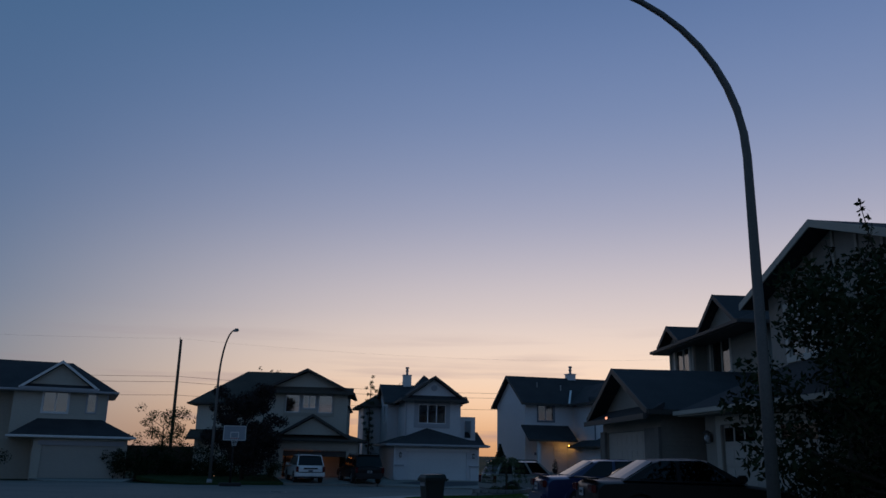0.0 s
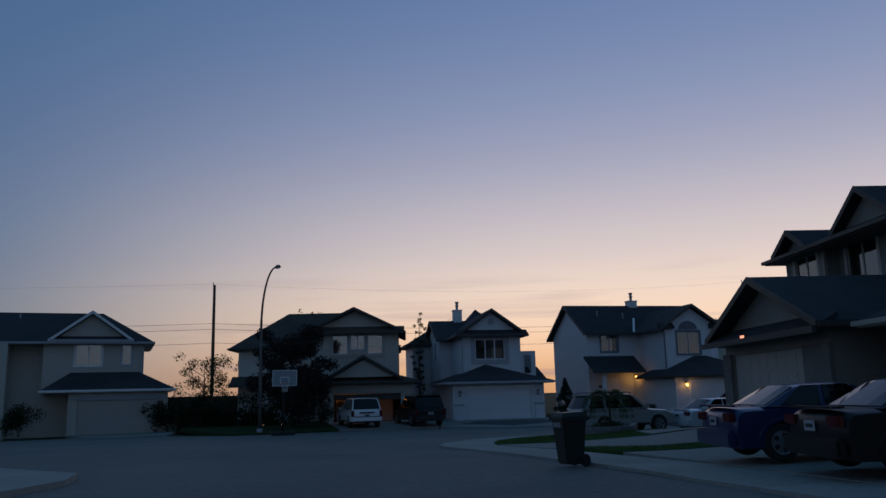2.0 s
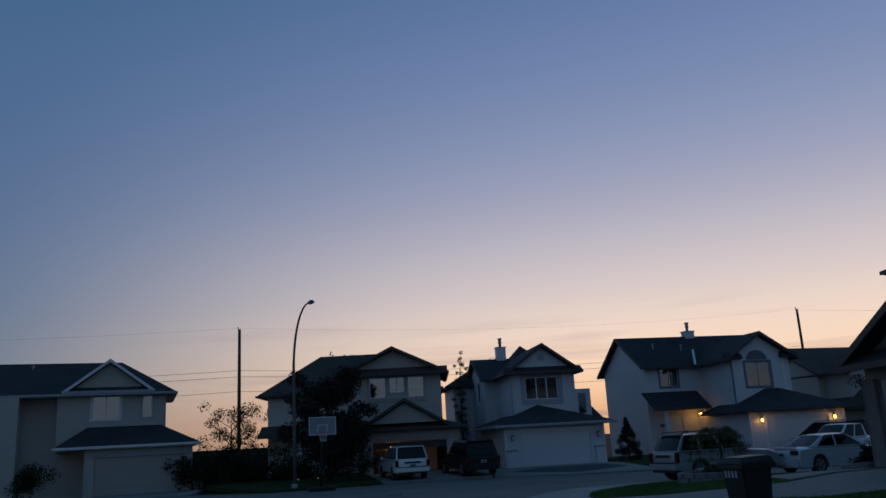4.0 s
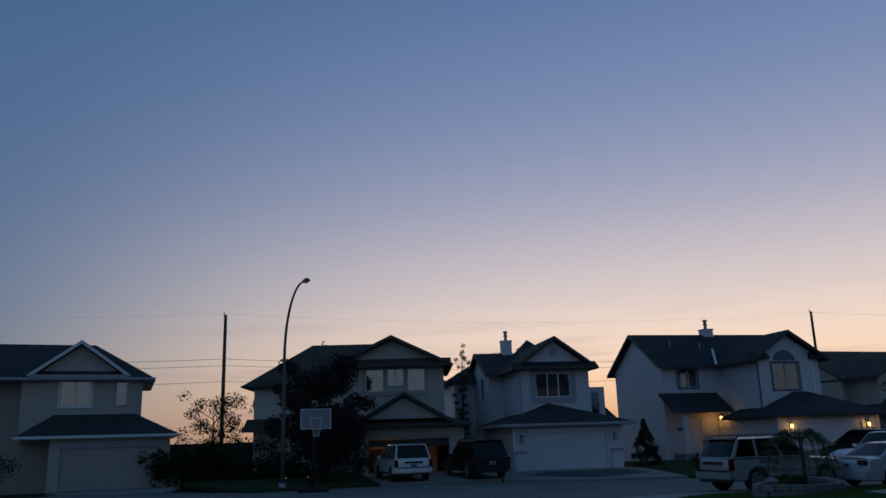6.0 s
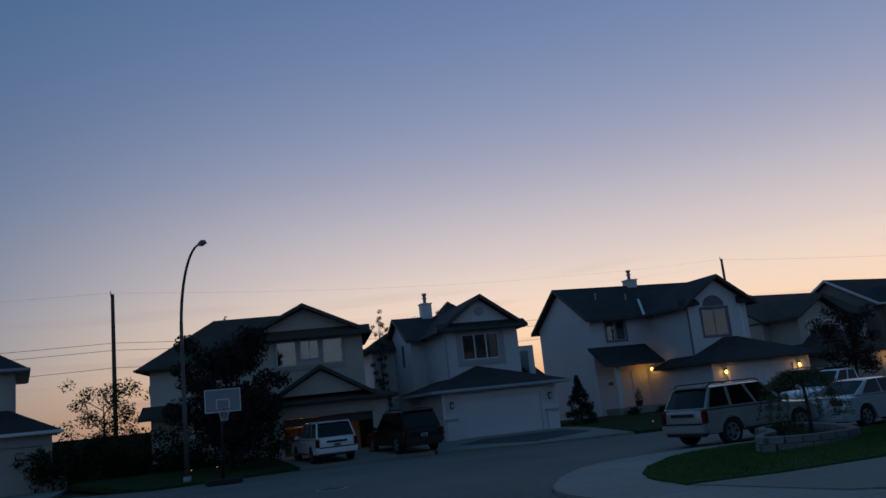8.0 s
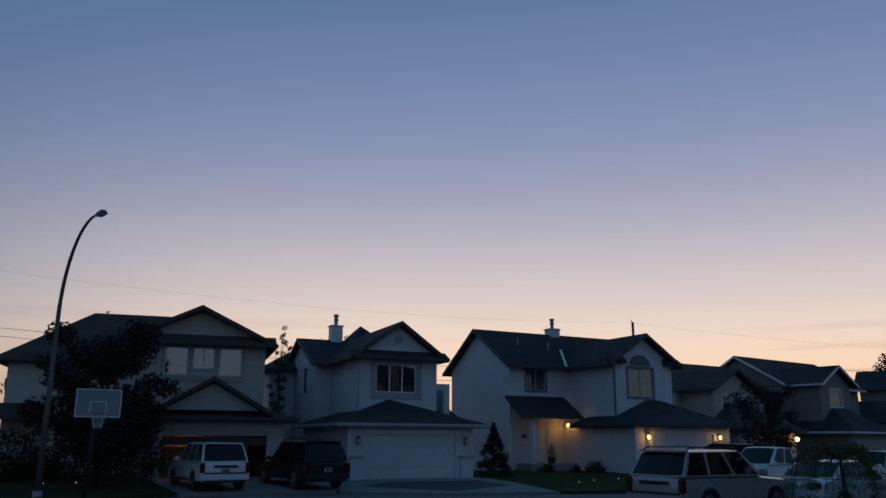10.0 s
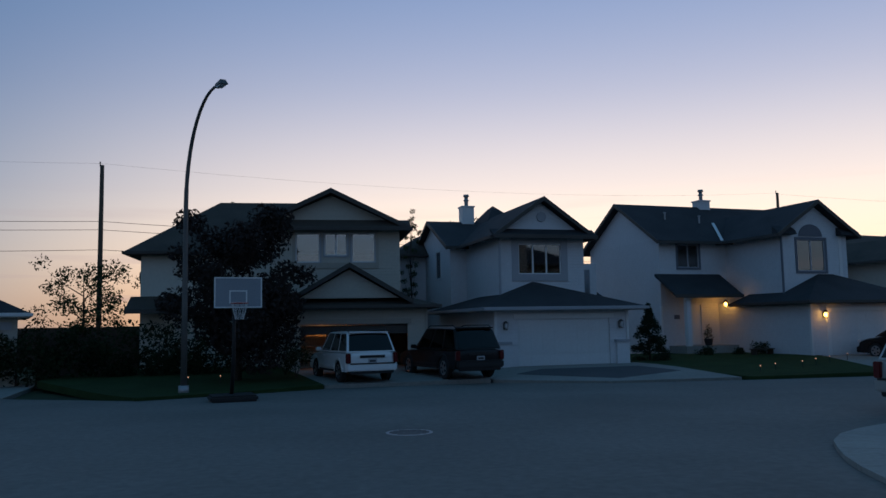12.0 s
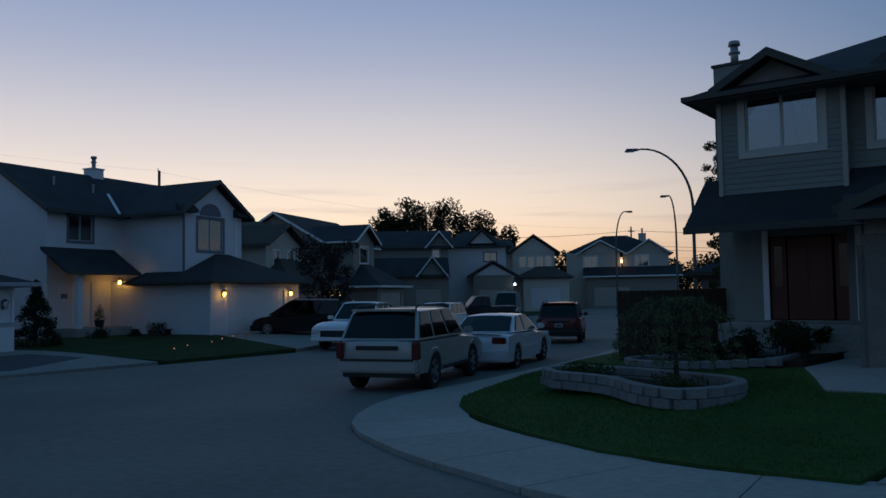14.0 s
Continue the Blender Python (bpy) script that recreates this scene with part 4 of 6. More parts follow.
def clapboards(parent, x0, x1, y, z0, z1, mat, openings=(), course=0.135):
    """Lapped boards over a front wall, cut round its openings; each board a piece."""
    z = z0
    while z < z1 - 0.02:
        zt = min(z + course, z1)
        spans = [(x0, x1)]
        for a, c, lo, hi in openings:
            if zt > lo and z < hi:
                spans = [s for p, q in spans for s in ((p, min(q, a)), (max(p, c), q)) if s[1] - s[0] > 0.03]
        for p, q in spans:
            bm = bmesh.new()
            solid(bm, [(p, y - 0.024, z), (q, y - 0.024, z), (q, y - 0.002, z), (p, y - 0.002, z)], [(p, y - 0.006, zt + 0.01), (q, y - 0.006, zt + 0.01), (q, y - 0.002, zt + 0.01), (p, y - 0.002, zt + 0.01)])
            part("siding_board", bm, mat, parent)
        z += course


M_GREY_BOARD = material("grey_green_board", (0.225, 0.235, 0.21), 0.6, vary=0.1, scale=0.8)
clapboards(h, -0.09, 2.62, 0.3, 4.35, 6.9, M_GREY_BOARD, [(0.62 - 0.15 - 0.17, 2.3 - 0.15 + 0.17, 5.35, 7.02)])
clapboards(h, 2.74, 8.1, 0.85, 4.8, 6.9, M_GREY_BOARD, [(2.6 + a - 0.17, 2.6 + c + 0.17, lo - 0.17, hi + 0.17) for a, c, lo, hi in W2])
clapboards(h, -0.1, 0.57, 1.0, 1.35, 4.0, M_GREY_BOARD)
clapboards(h, 2.83, 3.65, 1.0, 1.35, 4.0, M_GREY_BOARD)
H_R = h.matrix_basis.copy()

# the house beside it, half hidden by a tree
h = house("house", 10.6, 17.9, -80, "two-storey taupe house behind a dark tree")
shell(h, 0.3, 7.4, 0, 8, 0.3, 3.5, M_TAUPE, [(1.1, 6.1, 0.85, 3.1)])
garage_door(h, 1.4, 6.4, 0.05, 0.85, 3.1, M_GDOOR_T, True)
for r in ((1.1, 6.7, 3.1, 3.36), (1.1, 1.4, 0.85, 3.1), (6.4, 6.7, 0.85, 3.1)):
    box("door_surround", r[0], r[1], -0.04, 0, r[2], r[3], M_TRIM_T, h)
hip_roof(h, -0.3, 8.0, -0.6, 8, 3.55, 5.2, ((2.6, 2.6), (5.4, 2.6)), M_ROOF, M_TRIM_T, "garage_roof")
WN = [(1.0, 2.6, 5.0, 6.4)]
shell(h, 1.0, 8.2, 1.9, 10, 3.5, 6.95, M_TAUPE, WN)
window(h, (1.0, 1.9), (8.2, 1.9), WN[0], M_PALE, M_PALE, 2, 0.0, 0.14)
gable_roof(h, 0.4, 8.8, 1.3, 10.5, 6.8, 8.3, M_ROOF, M_TRIM_T)
gable_wall(h, 1.0, 8.2, 1.9, 6.9, 8.08, M_TAUPE)
for x in (2.6, 3.6, 4.6, 5.6, 6.6):
    box("batten", x - 0.05, x + 0.05, 1.86, 1.9, 6.95, 8.02 - abs(x - 4.6) * 0.34, M_TRIM_T, h)
shell(h, 6.5, 15, 3.0, 11, 0.3, 6.9, M_TAUPE, [(1.5, 3.3, 5.3, 6.6)])
hip_roof(h, 6.0, 15.6, 2.4, 11.6, 6.85, 8.9, ((9, 7), (12, 7)), M_ROOF, M_TRIM_T)
H_N = h.matrix_basis.copy()


def plain_house(x, y, yaw, w, peak, mat, roof, trim, label, garage=1, gable=0.0, front_windows=((1.1, 2.5),), rake=None):
    """A simpler house of the row further on: garage, upper storey with a front gable, main roof."""
    b = house("house", x, y, yaw, label)
    e = peak - 2.3
    shell(b, -w / 2, -w / 2 + 6, 0, 7, -0.3, 2.8, mat, [(0.7, 5.3, 0.1, 2.3)])
    garage_door(b, -w / 2 + 0.7, -w / 2 + 5.3, 0.05, 0.1, 2.3, M_GDOOR if garage else M_GDOOR_T)
    hip_roof(b, -w / 2 - 0.6, -w / 2 + 6.6, -0.5, 7, 2.85, 4.9, ((-w / 2 + 2.4, 2.6), (-w / 2 + 3.6, 2.6)), roof, trim, "garage_roof")
    top = gable or peak - 0.3
    e = min(e, top - 1.5)
    o = [(p, q, e - 1.75, e - 0.4) for p, q in front_windows]
    shell(b, -w / 2 + 0.6, -w / 2 + 5.0, 2.3, 9, 2.6, e, mat, o)
    for k in o:
        window(b, (-w / 2 + 0.6, 2.3), (-w / 2 + 5.0, 2.3), k, M_TRIM, M_TRIM, 1, 0.6, 0.1)
    gable_roof(b, -w / 2 + 0.1, -w / 2 + 5.5, 1.8, 9, e, top, roof, rake or trim)
    gable_wall(b, -w / 2 + 0.6, -w / 2 + 5.0, 2.3, e, top - 0.3, mat)
    o = [(w - 3.0, w - 1.8, e - 1.6, e - 0.4)]
    shell(b, -w / 2, w / 2, 5, 13, -0.3, e, mat, o)
    window(b, (-w / 2, 5), (w / 2, 5), o[0], M_TRIM, M_TRIM, 2, 0.6, 0.1)
    gable_roof(b, -w / 2 - 0.4, w / 2 + 0.4, 4.5, 13.5, e, peak, roof, trim, "x")
    gable_wall(b, 5, 13, -w / 2, e, peak - 0.25, mat, "x")
    gable_wall(b, 5, 13, w / 2 - 0.12, e, peak - 0.25, mat, "x")
    shed_roof(b, -w / 2 + 6.2, w / 2 + 0.2, 3.7, 5, 2.9, 3.6, roof, trim)
    return b


plain_house(27.5, 66.5, 25, 11, 8.1, M_BEIGE, M_ROOF_B, M_TRIM_D, "two-storey beige house with brown roof", 0, 7.1, ((0.9, 1.6), (2.7, 3.4)))
plain_house(39.3, 72.3, 28, 11.6, 9.1, M_TAUPE, M_ROOF, M_TRIM, "two-storey taupe house with white gable boards", 0, 8.0, ((1.3, 3.0),), M_TRIM)


def facing_house(x, y, yaw, label):
    return thing("house", pose(x, y, 0, 0, 0, yaw), label, "house", "houses along the street")


# grey house with two small white-edged gables
b = facing_house(46.6, 79.3, -42, "two-storey grey house with white-edged gables")
o = [(6.2, 6.9, 5.5, 6.6)]
shell(b, -3.9, 3.9, 2.5, 10, -0.3, 6.9, M_GREY, o)
window(b, (-3.9, 2.5), (3.9, 2.5), o[0], M_TRIM, M_TRIM, 1, 0.9, 0.08)
gable_roof(b, -4.4, 4.4, 2.0, 10.5, 6.9, 8.85, M_ROOF, M_TRIM_D, "x")
gable_wall(b, 2.5, 10, -3.9, 6.9, 8.6, M_GREY, "x")
gable_wall(b, 2.5, 10, 3.78, 6.9, 8.6, M_GREY, "x")
gable_roof(b, 1.6, 4.3, 1.6, 6, 6.9, 8.5, M_ROOF, M_TRIM, "y", "front_gable")
gable_wall(b, 1.8, 4.1, 2.2, 6.9, 8.2, M_GREY)
shell(b, -2.4, 3.6, -2.5, 2.4, -0.3, 3.8, M_TAUPE, [(2.9, 5.3, 0.3, 2.6)])
garage_door(b, 0.5, 2.9, -2.45, 0.3, 2.6, M_GDOOR_T)
gable_roof(b, -6.2, 3.7, -3.0, 3.0, 3.9, 5.7, M_ROOF, M_TRIM_D, "x", "garage_roof")
gable_roof(b, 0.6, 3.5, -3.4, 0.0, 3.9, 5.75, M_ROOF, M_TRIM, "y", "garage_gable")
gable_wall(b, 0.8, 3.3, -2.9, 3.9, 5.4, M_GREY)

# white house with a dark portico
b = facing_house(57.6, 81.1, -47, "two-storey white house with a gabled portico")
o = [(4.7, 6.1, 5.6, 6.6)]
shell(b, -3.5, 3.6, 0.5, 9, -0.3, 7.3, M_WHITE, o)
window(b, (-3.5, 0.5), (3.6, 0.5), o[0], M_SLATE, M_SLATE, 2, 0.0, 0.08)
hip_roof(b, -4.0, 4.1, 0.0, 9.5, 7.3, 9.3, ((-1.0, 4.7), (1.2, 4.7)), M_ROOF, M_TRIM_D)
gable_roof(b, -0.6, 2.6, -0.3, 4.5, 7.6, 9.2, M_ROOF, M_TRIM_D, "y", "front_gable")
gable_wall(b, -0.3, 2.3, 0.2, 7.6, 8.9, M_WHITE)
gable_roof(b, -0.6, 4.8, -2.6, 1.0, 4.0, 5.6, M_ROOF, M_TRIM_D, "y", "portico_roof")
gable_wall(b, 0.1, 4.1, -2.2, 4.0, 5.2, M_WHITE)
shell(b, 0.0, 4.2, -2.1, 0.4, -0.3, 4.0, M_TAUPE, [(0.6, 3.6, 0.2, 2.5)])
garage_door(b, 0.6, 3.6, -2.05, 0.2, 2.5, M_GDOOR_T)

# cream house with a row of windows
b = facing_house(69.0, 81.6, -51, "two-storey cream house with a row of windows")
o = [(0.8 + 1.05 * k, 1.65 + 1.05 * k, 5.2, 6.5) for k in range(4)]
shell(b, -2.7, 2.4, 1.5, 9, -0.3, 7.0, M_CREAM, o)
for k in o:
    window(b, (-2.7, 1.5), (2.4, 1.5), k, M_TRIM, M_TRIM, 1, 0.3, 0.06)
gable_roof(b, -3.2, 3.0, 0.9, 9.5, 7.0, 9.2, M_ROOF_B, M_TRIM_D)
gable_wall(b, -2.7, 2.4, 1.4, 7.0, 8.8, M_CREAM)
hip_roof(b, -8.0, -2.0, 3.0, 11, 7.2, 8.9, ((-5.4, 7), (-3.0, 7)), M_ROOF_B, M_TRIM_D, "rear_roof")
shell(b, -7.5, -2.75, 3.5, 10.5, -0.3, 7.2, M_CREAM)
shell(b, -1.4, 3.9, -2.5, 1.4, -0.3, 3.9, M_CREAM, [(0.9, 4.4, 0.2, 2.6)])
garage_door(b, -0.5, 3.0, -2.45, 0.2, 2.6, M_GDOOR)
hip_roof(b, -2.4, 4.4, -3.0, 3.0, 3.9, 5.2, ((0.2, -0.2), (2.2, -0.2)), M_ROOF_B, M_TRIM_D, "garage_roof")

# wide house at the street's end
b = facing_house(83.4, 78.7, -57, "beige house with two white-edged front gables at the street's end")
wl_o, wr_o = [(2.3, 4.0, 5.2, 6.7)], [(1.6, 3.2, 5.3, 6.7)]
shell(b, -7.2, -0.2, 1.0, 9, -0.3, 7.2, M_BEIGE, wl_o)
window(b, (-7.2, 1.0), (-0.2, 1.0), wl_o[0], M_TRIM, M_TRIM, 2, 0.4, 0.14)
gable_roof(b, -5.9, 0.5, 0.4, 8, 7.1, 8.9, M_ROOF, M_TRIM, "y", "front_gable")
gable_wall(b, -5.3, -0.1, 0.9, 7.1, 8.6, M_BEIGE)
shell(b, 0.2, 6.0, 1.0, 9, -0.3, 7.2, M_BEIGE, wr_o)
window(b, (0.2, 1.0), (6.0, 1.0), wr_o[0], M_TRIM, M_TRIM, 2, 0.4, 0.14)
gable_roof(b, 0.8, 6.2, 0.4, 8, 7.1, 8.9, M_ROOF, M_TRIM, "y", "front_gable")
gable_wall(b, 1.1, 5.9, 0.9, 7.1, 8.6, M_BEIGE)
hip_roof(b, -7.8, 6.6, 2.0, 11.5, 7.1, 9.75, ((-2.4, 6.5), (0.8, 6.5)), M_ROOF, M_TRIM_D)
shed_roof(b, -5.0, 7.5, -1.2, 1.0, 4.1, 5.3, M_ROOF, M_TRIM)
shell(b, -4.6, 7.0, -0.6, 0.9, -0.3, 4.1, M_TAUPE, [(1.0, 5.5, 0.2, 2.6)])
garage_door(b, -3.6, 0.9, -0.55, 0.2, 2.6, M_GDOOR_T)
chimney(b, 2.9, 7.0, 7.0, 10.7, M_BEIGE, 0.5)

# low garage beyond the fence
h = thing("garage", pose(24.5, 37.0, 0.1, 0, 0, 205), "low dark garage beyond a fence", "garage")
shell(h, -3.5, 3.5, 0, 6.5, -0.2, 2.7, M_TAUPE, [(1.0, 5.8, 0.05, 2.25)])
garage_door(h, -2.5, 2.3, 0.05, 0.05, 2.25, M_GDOOR_T)
hip_roof(h, -4.0, 4.0, -0.5, 7.0, 2.7, 4.2, ((-0.6, 3.2), (0.6, 3.2)), M_ROOF, M_TRIM_D)


# ---------- vehicles ----------
def wheel(parent, x, y, r, side):
    w = part("wheel", disc_mesh(r, 0.21), M_RUBBER, parent, "black tyre on an alloy rim", False)
    w.location = (x, y, r)
    bm = bmesh.new()
    n = 20
    rings = []
    for rad, yy in ((r * 0.66, 0.10), (r * 0.60, 0.085), (r * 0.2, 0.105), (0.001, 0.105)):
        rings.append([bm.verts.new((rad * math.cos(2 * math.pi * k / n), side * yy, rad * math.sin(2 * math.pi * k / n))) for k in range(n)])
    for p, q in zip(rings, rings[1:]):
        for k in range(n):
            bm.faces.new((p[k], p[(k + 1) % n], q[(k + 1) % n], q[k]))
    part("rim", bm, M_RIM, w)
    for k in range(5):
        bm = bmesh.new()
        a = 2 * math.pi * k / 5
        m = Matrix.Rotation(a, 4, "Y")
        bx(bm, r * 0.28, r * 0.5, side * 0.1 - 0.012, side * 0.1 + 0.012, -0.035, 0.035)
        bmesh.ops.transform(bm, matrix=m, verts=bm.verts)
        part("spoke_gap", bm, M_PLASTIC, w)
    return w


def disc_mesh(r, w):
    bm = bmesh.new()
    n = 28
    prof = [(r * 0.64, -w / 2), (r * 0.93, -w / 2), (r, -w * 0.36), (r, w * 0.36), (r * 0.93, w / 2), (r * 0.64, w / 2)]
    rings = [[bm.verts.new((a * math.cos(2 * math.pi * k / n), y, a * math.sin(2 * math.pi * k / n))) for k in range(n)] for a, y in prof]
    rings.append(rings[0])
    for p, q in zip(rings, rings[1:]):
        for k in range(n):
            bm.faces.new((p[k], p[(k + 1) % n], q[(k + 1) % n], q[k]))
    return bm


def rounded(pts, d):
    """The same open outline with each inner corner eased over a length d."""
    out = [pts[0]]
    for a, b, c in zip(pts, pts[1:], pts[2:]):
        va, vb, vc = Vector(a), Vector(b), Vector(c)
        p = vb + (va - vb).normalized() * min(d, (va - vb).length * 0.45)
        q = vb + (vc - vb).normalized() * min(d, (vc - vb).length * 0.45)
        for t in (0.0, 0.33, 0.67, 1.0):
            w = p * (1 - t) ** 2 + vb * 2 * t * (1 - t) + q * t * t
            out.append((w.x, w.y))
    return out + [pts[-1]]


def car(m, label, color_mat, style, L, W, Ht, category="car", sill_mat=None, wheel_r=0.34, plate=True):
    """A parked vehicle: lower body with wheel arches, cabin, glass, wheels, lamps, bumpers and fittings."""
    ob = thing("car", m, label, category, "parked vehicles")
    r = wheel_r
    xr, xf = -L * 0.295, L * 0.31
    if style == "sedan":
        top = [(-0.5, 0.50), (-0.495, 0.86), (-0.47, 0.97), (-0.33, 1.0), (0.2, 0.95), (0.40, 0.83), (0.475, 0.70), (0.5, 0.50)]
        cab = [(-0.36, 0.98), (-0.20, Ht - 0.03), (0.03, Ht), (0.22, 0.94)]
    elif style == "suv":
        top = [(-0.5, 0.55), (-0.495, 0.98), (-0.485, 1.08), (-0.35, 1.09), (0.2, 1.07), (0.42, 1.0), (0.48, 0.86), (0.5, 0.55)]
        cab = [(-0.487, 1.07), (-0.41, Ht - 0.03), (0.05, Ht), (0.22, 1.05)]
    elif style == "van":
        top = [(-0.5, 0.5), (-0.495, 0.95), (-0.485, 1.02), (-0.3, 1.03), (0.25, 1.0), (0.42, 0.9), (0.485, 0.75), (0.5, 0.5)]
        cab = [(-0.487, 1.01), (-0.45, Ht - 0.04), (0.07, Ht), (0.33, 0.97)]
    else:
        top = [(-0.5, 0.62), (-0.497, 1.15), (-0.49, 1.2), (-0.12, 1.2), (0.18, 1.16), (0.42, 1.12), (0.49, 0.98), (0.5, 0.6)]
        cab = [(-0.14, 1.18), (-0.12, Ht - 0.02), (0.06, Ht), (0.19, 1.14)]
    low = 0.24 if style in ("sedan", "van") else 0.40
    pts = [(x * L, z) for x, z in top]
    pts += [(L * 0.485, low)]
    for xc in (xf, xr):
        R = r + 0.07
        for k in range(9):
            a = math.pi * k / 8
            z = r + R * math.sin(a)
            pts.append((xc + R * math.cos(a), max(low, z) if 0 < k < 8 else low))
    pts += [(-L * 0.485, low)]
    bm = bmesh.new()
    rows = []
    nt = len(top)
    pts = rounded(pts[:nt], 0.07) + pts[nt:]
    for s in (-1, -0.975, -0.9, -0.72, -0.4, 0, 0.4, 0.72, 0.9, 0.975, 1):
        e = abs(s) ** 5
        row = []
        for x, z in pts:
            up = max(0.0, z - 0.62) / 0.5
            row.append(bm.verts.new((x * (1 - 0.045 * e), s * W / 2 * (1 - 0.05 * up * up - (0.03 if z < 0.45 else 0)), z - 0.075 * e * min(1, up * 1.6))))
        rows.append(row)
    n = len(pts)
    bm.faces.new(rows[0])
    bm.faces.new(rows[-1][::-1])
    for p, q in zip(rows, rows[1:]):
        for k in range(n):
            bm.faces.new((p[k], p[(k + 1) % n], q[(k + 1) % n], q[k]))
    part("body", bm, color_mat, ob, "", True, 42)
    box("underbody", -L * 0.43, L * 0.43, -W / 2 + 0.25, W / 2 - 0.25, low - 0.04, 0.75, M_PLASTIC, ob)
    wb, wt = W / 2 * 0.93, W / 2 * (0.74 if style == "sedan" else 0.79)
    side = [Vector((x * L, wb if i in (0, 3) else wt, z)) for i, (x, z) in enumerate(cab)]
    flip = lambda v: Vector((v.x, -v.y, v.z))
    z0, mid = min(cab[0][1], cab[3][1]), (cab[0][0] + cab[3][0]) / 2 * L

    def skin(x, z, s):
        """A point of the cabin's curved skin: s runs from one side to the other."""
        e, f = abs(s) ** 4, max(0.0, (z - z0) / (Ht - z0))
        return Vector((mid + (x - mid) * (1 - 0.035 * e), s * (wb + (wt - wb) * f), z - 0.045 * e * f))

    outline = [(x * L, z) for x, z in cab]
    outline = [outline[0]] + rounded(outline, 0.22 if style == "sedan" else 0.13)[1:-1] + [outline[3]]
    bm = bmesh.new()
    rows = [[bm.verts.new(skin(x, z, s)) for x, z in outline] for s in (-1, -0.96, -0.86, -0.6, 0, 0.6, 0.86, 0.96, 1)]
    n = len(outline)
    bm.faces.new(rows[0])
    bm.faces.new(rows[-1][::-1])
    for p, q in zip(rows, rows[1:]):
        for k in range(n):
            bm.faces.new((p[k], p[(k + 1) % n], q[(k + 1) % n], q[k]))
    cabin = part("cabin", bm, color_mat, ob, "", True, 40)
    P = lambda s, t: (side[0] * (1 - s) + side[3] * s) * (1 - t) + (side[1] * (1 - s) + side[2] * s) * t
    cuts = {"sedan": [(0.12, 0.42), (0.46, 0.88)], "suv": [(0.05, 0.29), (0.33, 0.60), (0.64, 0.92)], "van": [(0.04, 0.32), (0.35, 0.62), (0.65, 0.93)]}.get(style, [(0.1, 0.44), (0.5, 0.9)])
    for sgn in (1, -1):
        for a, b in cuts:
            bm = bmesh.new()
            q = [P(a, 0.07), P(b, 0.07), P(b - 0.012, 0.9), P(a + 0.012, 0.9)]
            nrm = (q[1] - q[0]).cross(q[3] - q[0]).normalized()
            if nrm.y < 0:
                nrm = -nrm
            lo, hi = [v - nrm * 0.05 for v in q], [v + nrm * 0.012 for v in q]
            if sgn < 0:
                lo, hi = [flip(v) for v in lo], [flip(v) for v in hi]
            solid(bm, lo, hi)
            part("side_window", bm, M_CARGLASS, cabin, "dark tinted glass")
    for nm, i, j in (("rear_window", 0, 1), ("windscreen", 3, 2)):
        bm = bmesh.new()
        (xa, za), (xb, zb) = (cab[i][0] * L, cab[i][1]), (cab[j][0] * L, cab[j][1])
        out = (Vector((zb - za, 0, xa - xb)) * (1 if nm == "windscreen" else -1)).normalized()
        grid = []
        for d in (-0.03, 0.012):
            for t in (0.06, 0.5, 0.91):
                x, z = xa + (xb - xa) * t, za + (zb - za) * t
                grid.append([bm.verts.new(skin(x, z, s) + out * d) for s in (-0.92, -0.5, 0, 0.5, 0.92)])
        for p, q in zip(grid[3:], grid[4:]):
            for k in range(4):
                bm.faces.new((p[k], p[k + 1], q[k + 1], q[k]))
        rim = lambda g: g[0] + [g[1][4]] + g[2][::-1] + [g[1][0]]
        p, q = rim(grid[:3]), rim(grid[3:])
        for k in range(12):
            bm.faces.new((p[k], p[(k + 1) % 12], q[(k + 1) % 12], q[k]))
        for v in grid[1][1:4]:
            bm.verts.remove(v)
        part(nm, bm, M_CARGLASS, cabin, "dark glass that mirrors the sky")
    for x in (xr, xf):
        for s in (1, -1):
            wheel(ob, x, s * (W / 2 - 0.115), r, s)
    for x in (xr, xf):
        for s in (1, -1):
            bm = bmesh.new()
            arc = [(x + (r + 0.085) * math.cos(a), s * (W / 2 - 0.025), r + (r + 0.085) * math.sin(a)) for a in (math.pi * k / 10 for k in range(11))]
            tube(bm, arc, [0.028] * 11, 5)
            part("wheel_arch", bm, M_PLASTIC if sill_mat is M_PLASTIC else color_mat, ob, "", True)
    zt = cab[0][1]
    for s in (1, -1):
        if style in ("suv", "van"):
            box("tail_light", -L * 0.5 - 0.008, -L * 0.5 + 0.12, s * (W / 2 - 0.18), s * (W / 2 - 0.015), zt - 0.38, zt - 0.04, M_TAIL, ob, "red tail light", 0.02)
        else:
            box("tail_light", -L * 0.5 - 0.008, -L * 0.5 + 0.1, s * (W / 2 - 0.42), s * (W / 2 - 0.05), zt - 0.26, zt - 0.1, M_TAIL, ob, "red tail light", 0.02)
        box("headlight", L * 0.46, L * 0.497, s * (W / 2 - 0.44), s * (W / 2 - 0.08), 0.68, 0.83, M_LAMPGLASS, ob, "clear headlight", 0.02)
        box("mirror", L * 0.155, L * 0.19, s * (W / 2 - 0.04), s * (W / 2 + 0.16), zt + 0.0, zt + 0.15, color_mat, ob, "", 0.03)
        for x in (-0.14, 0.06):
            box("door_handle", x * L, x * L + 0.18, s * (W / 2 - 0.02), s * (W / 2 + 0.012), zt - 0.16, zt - 0.12, color_mat, ob)
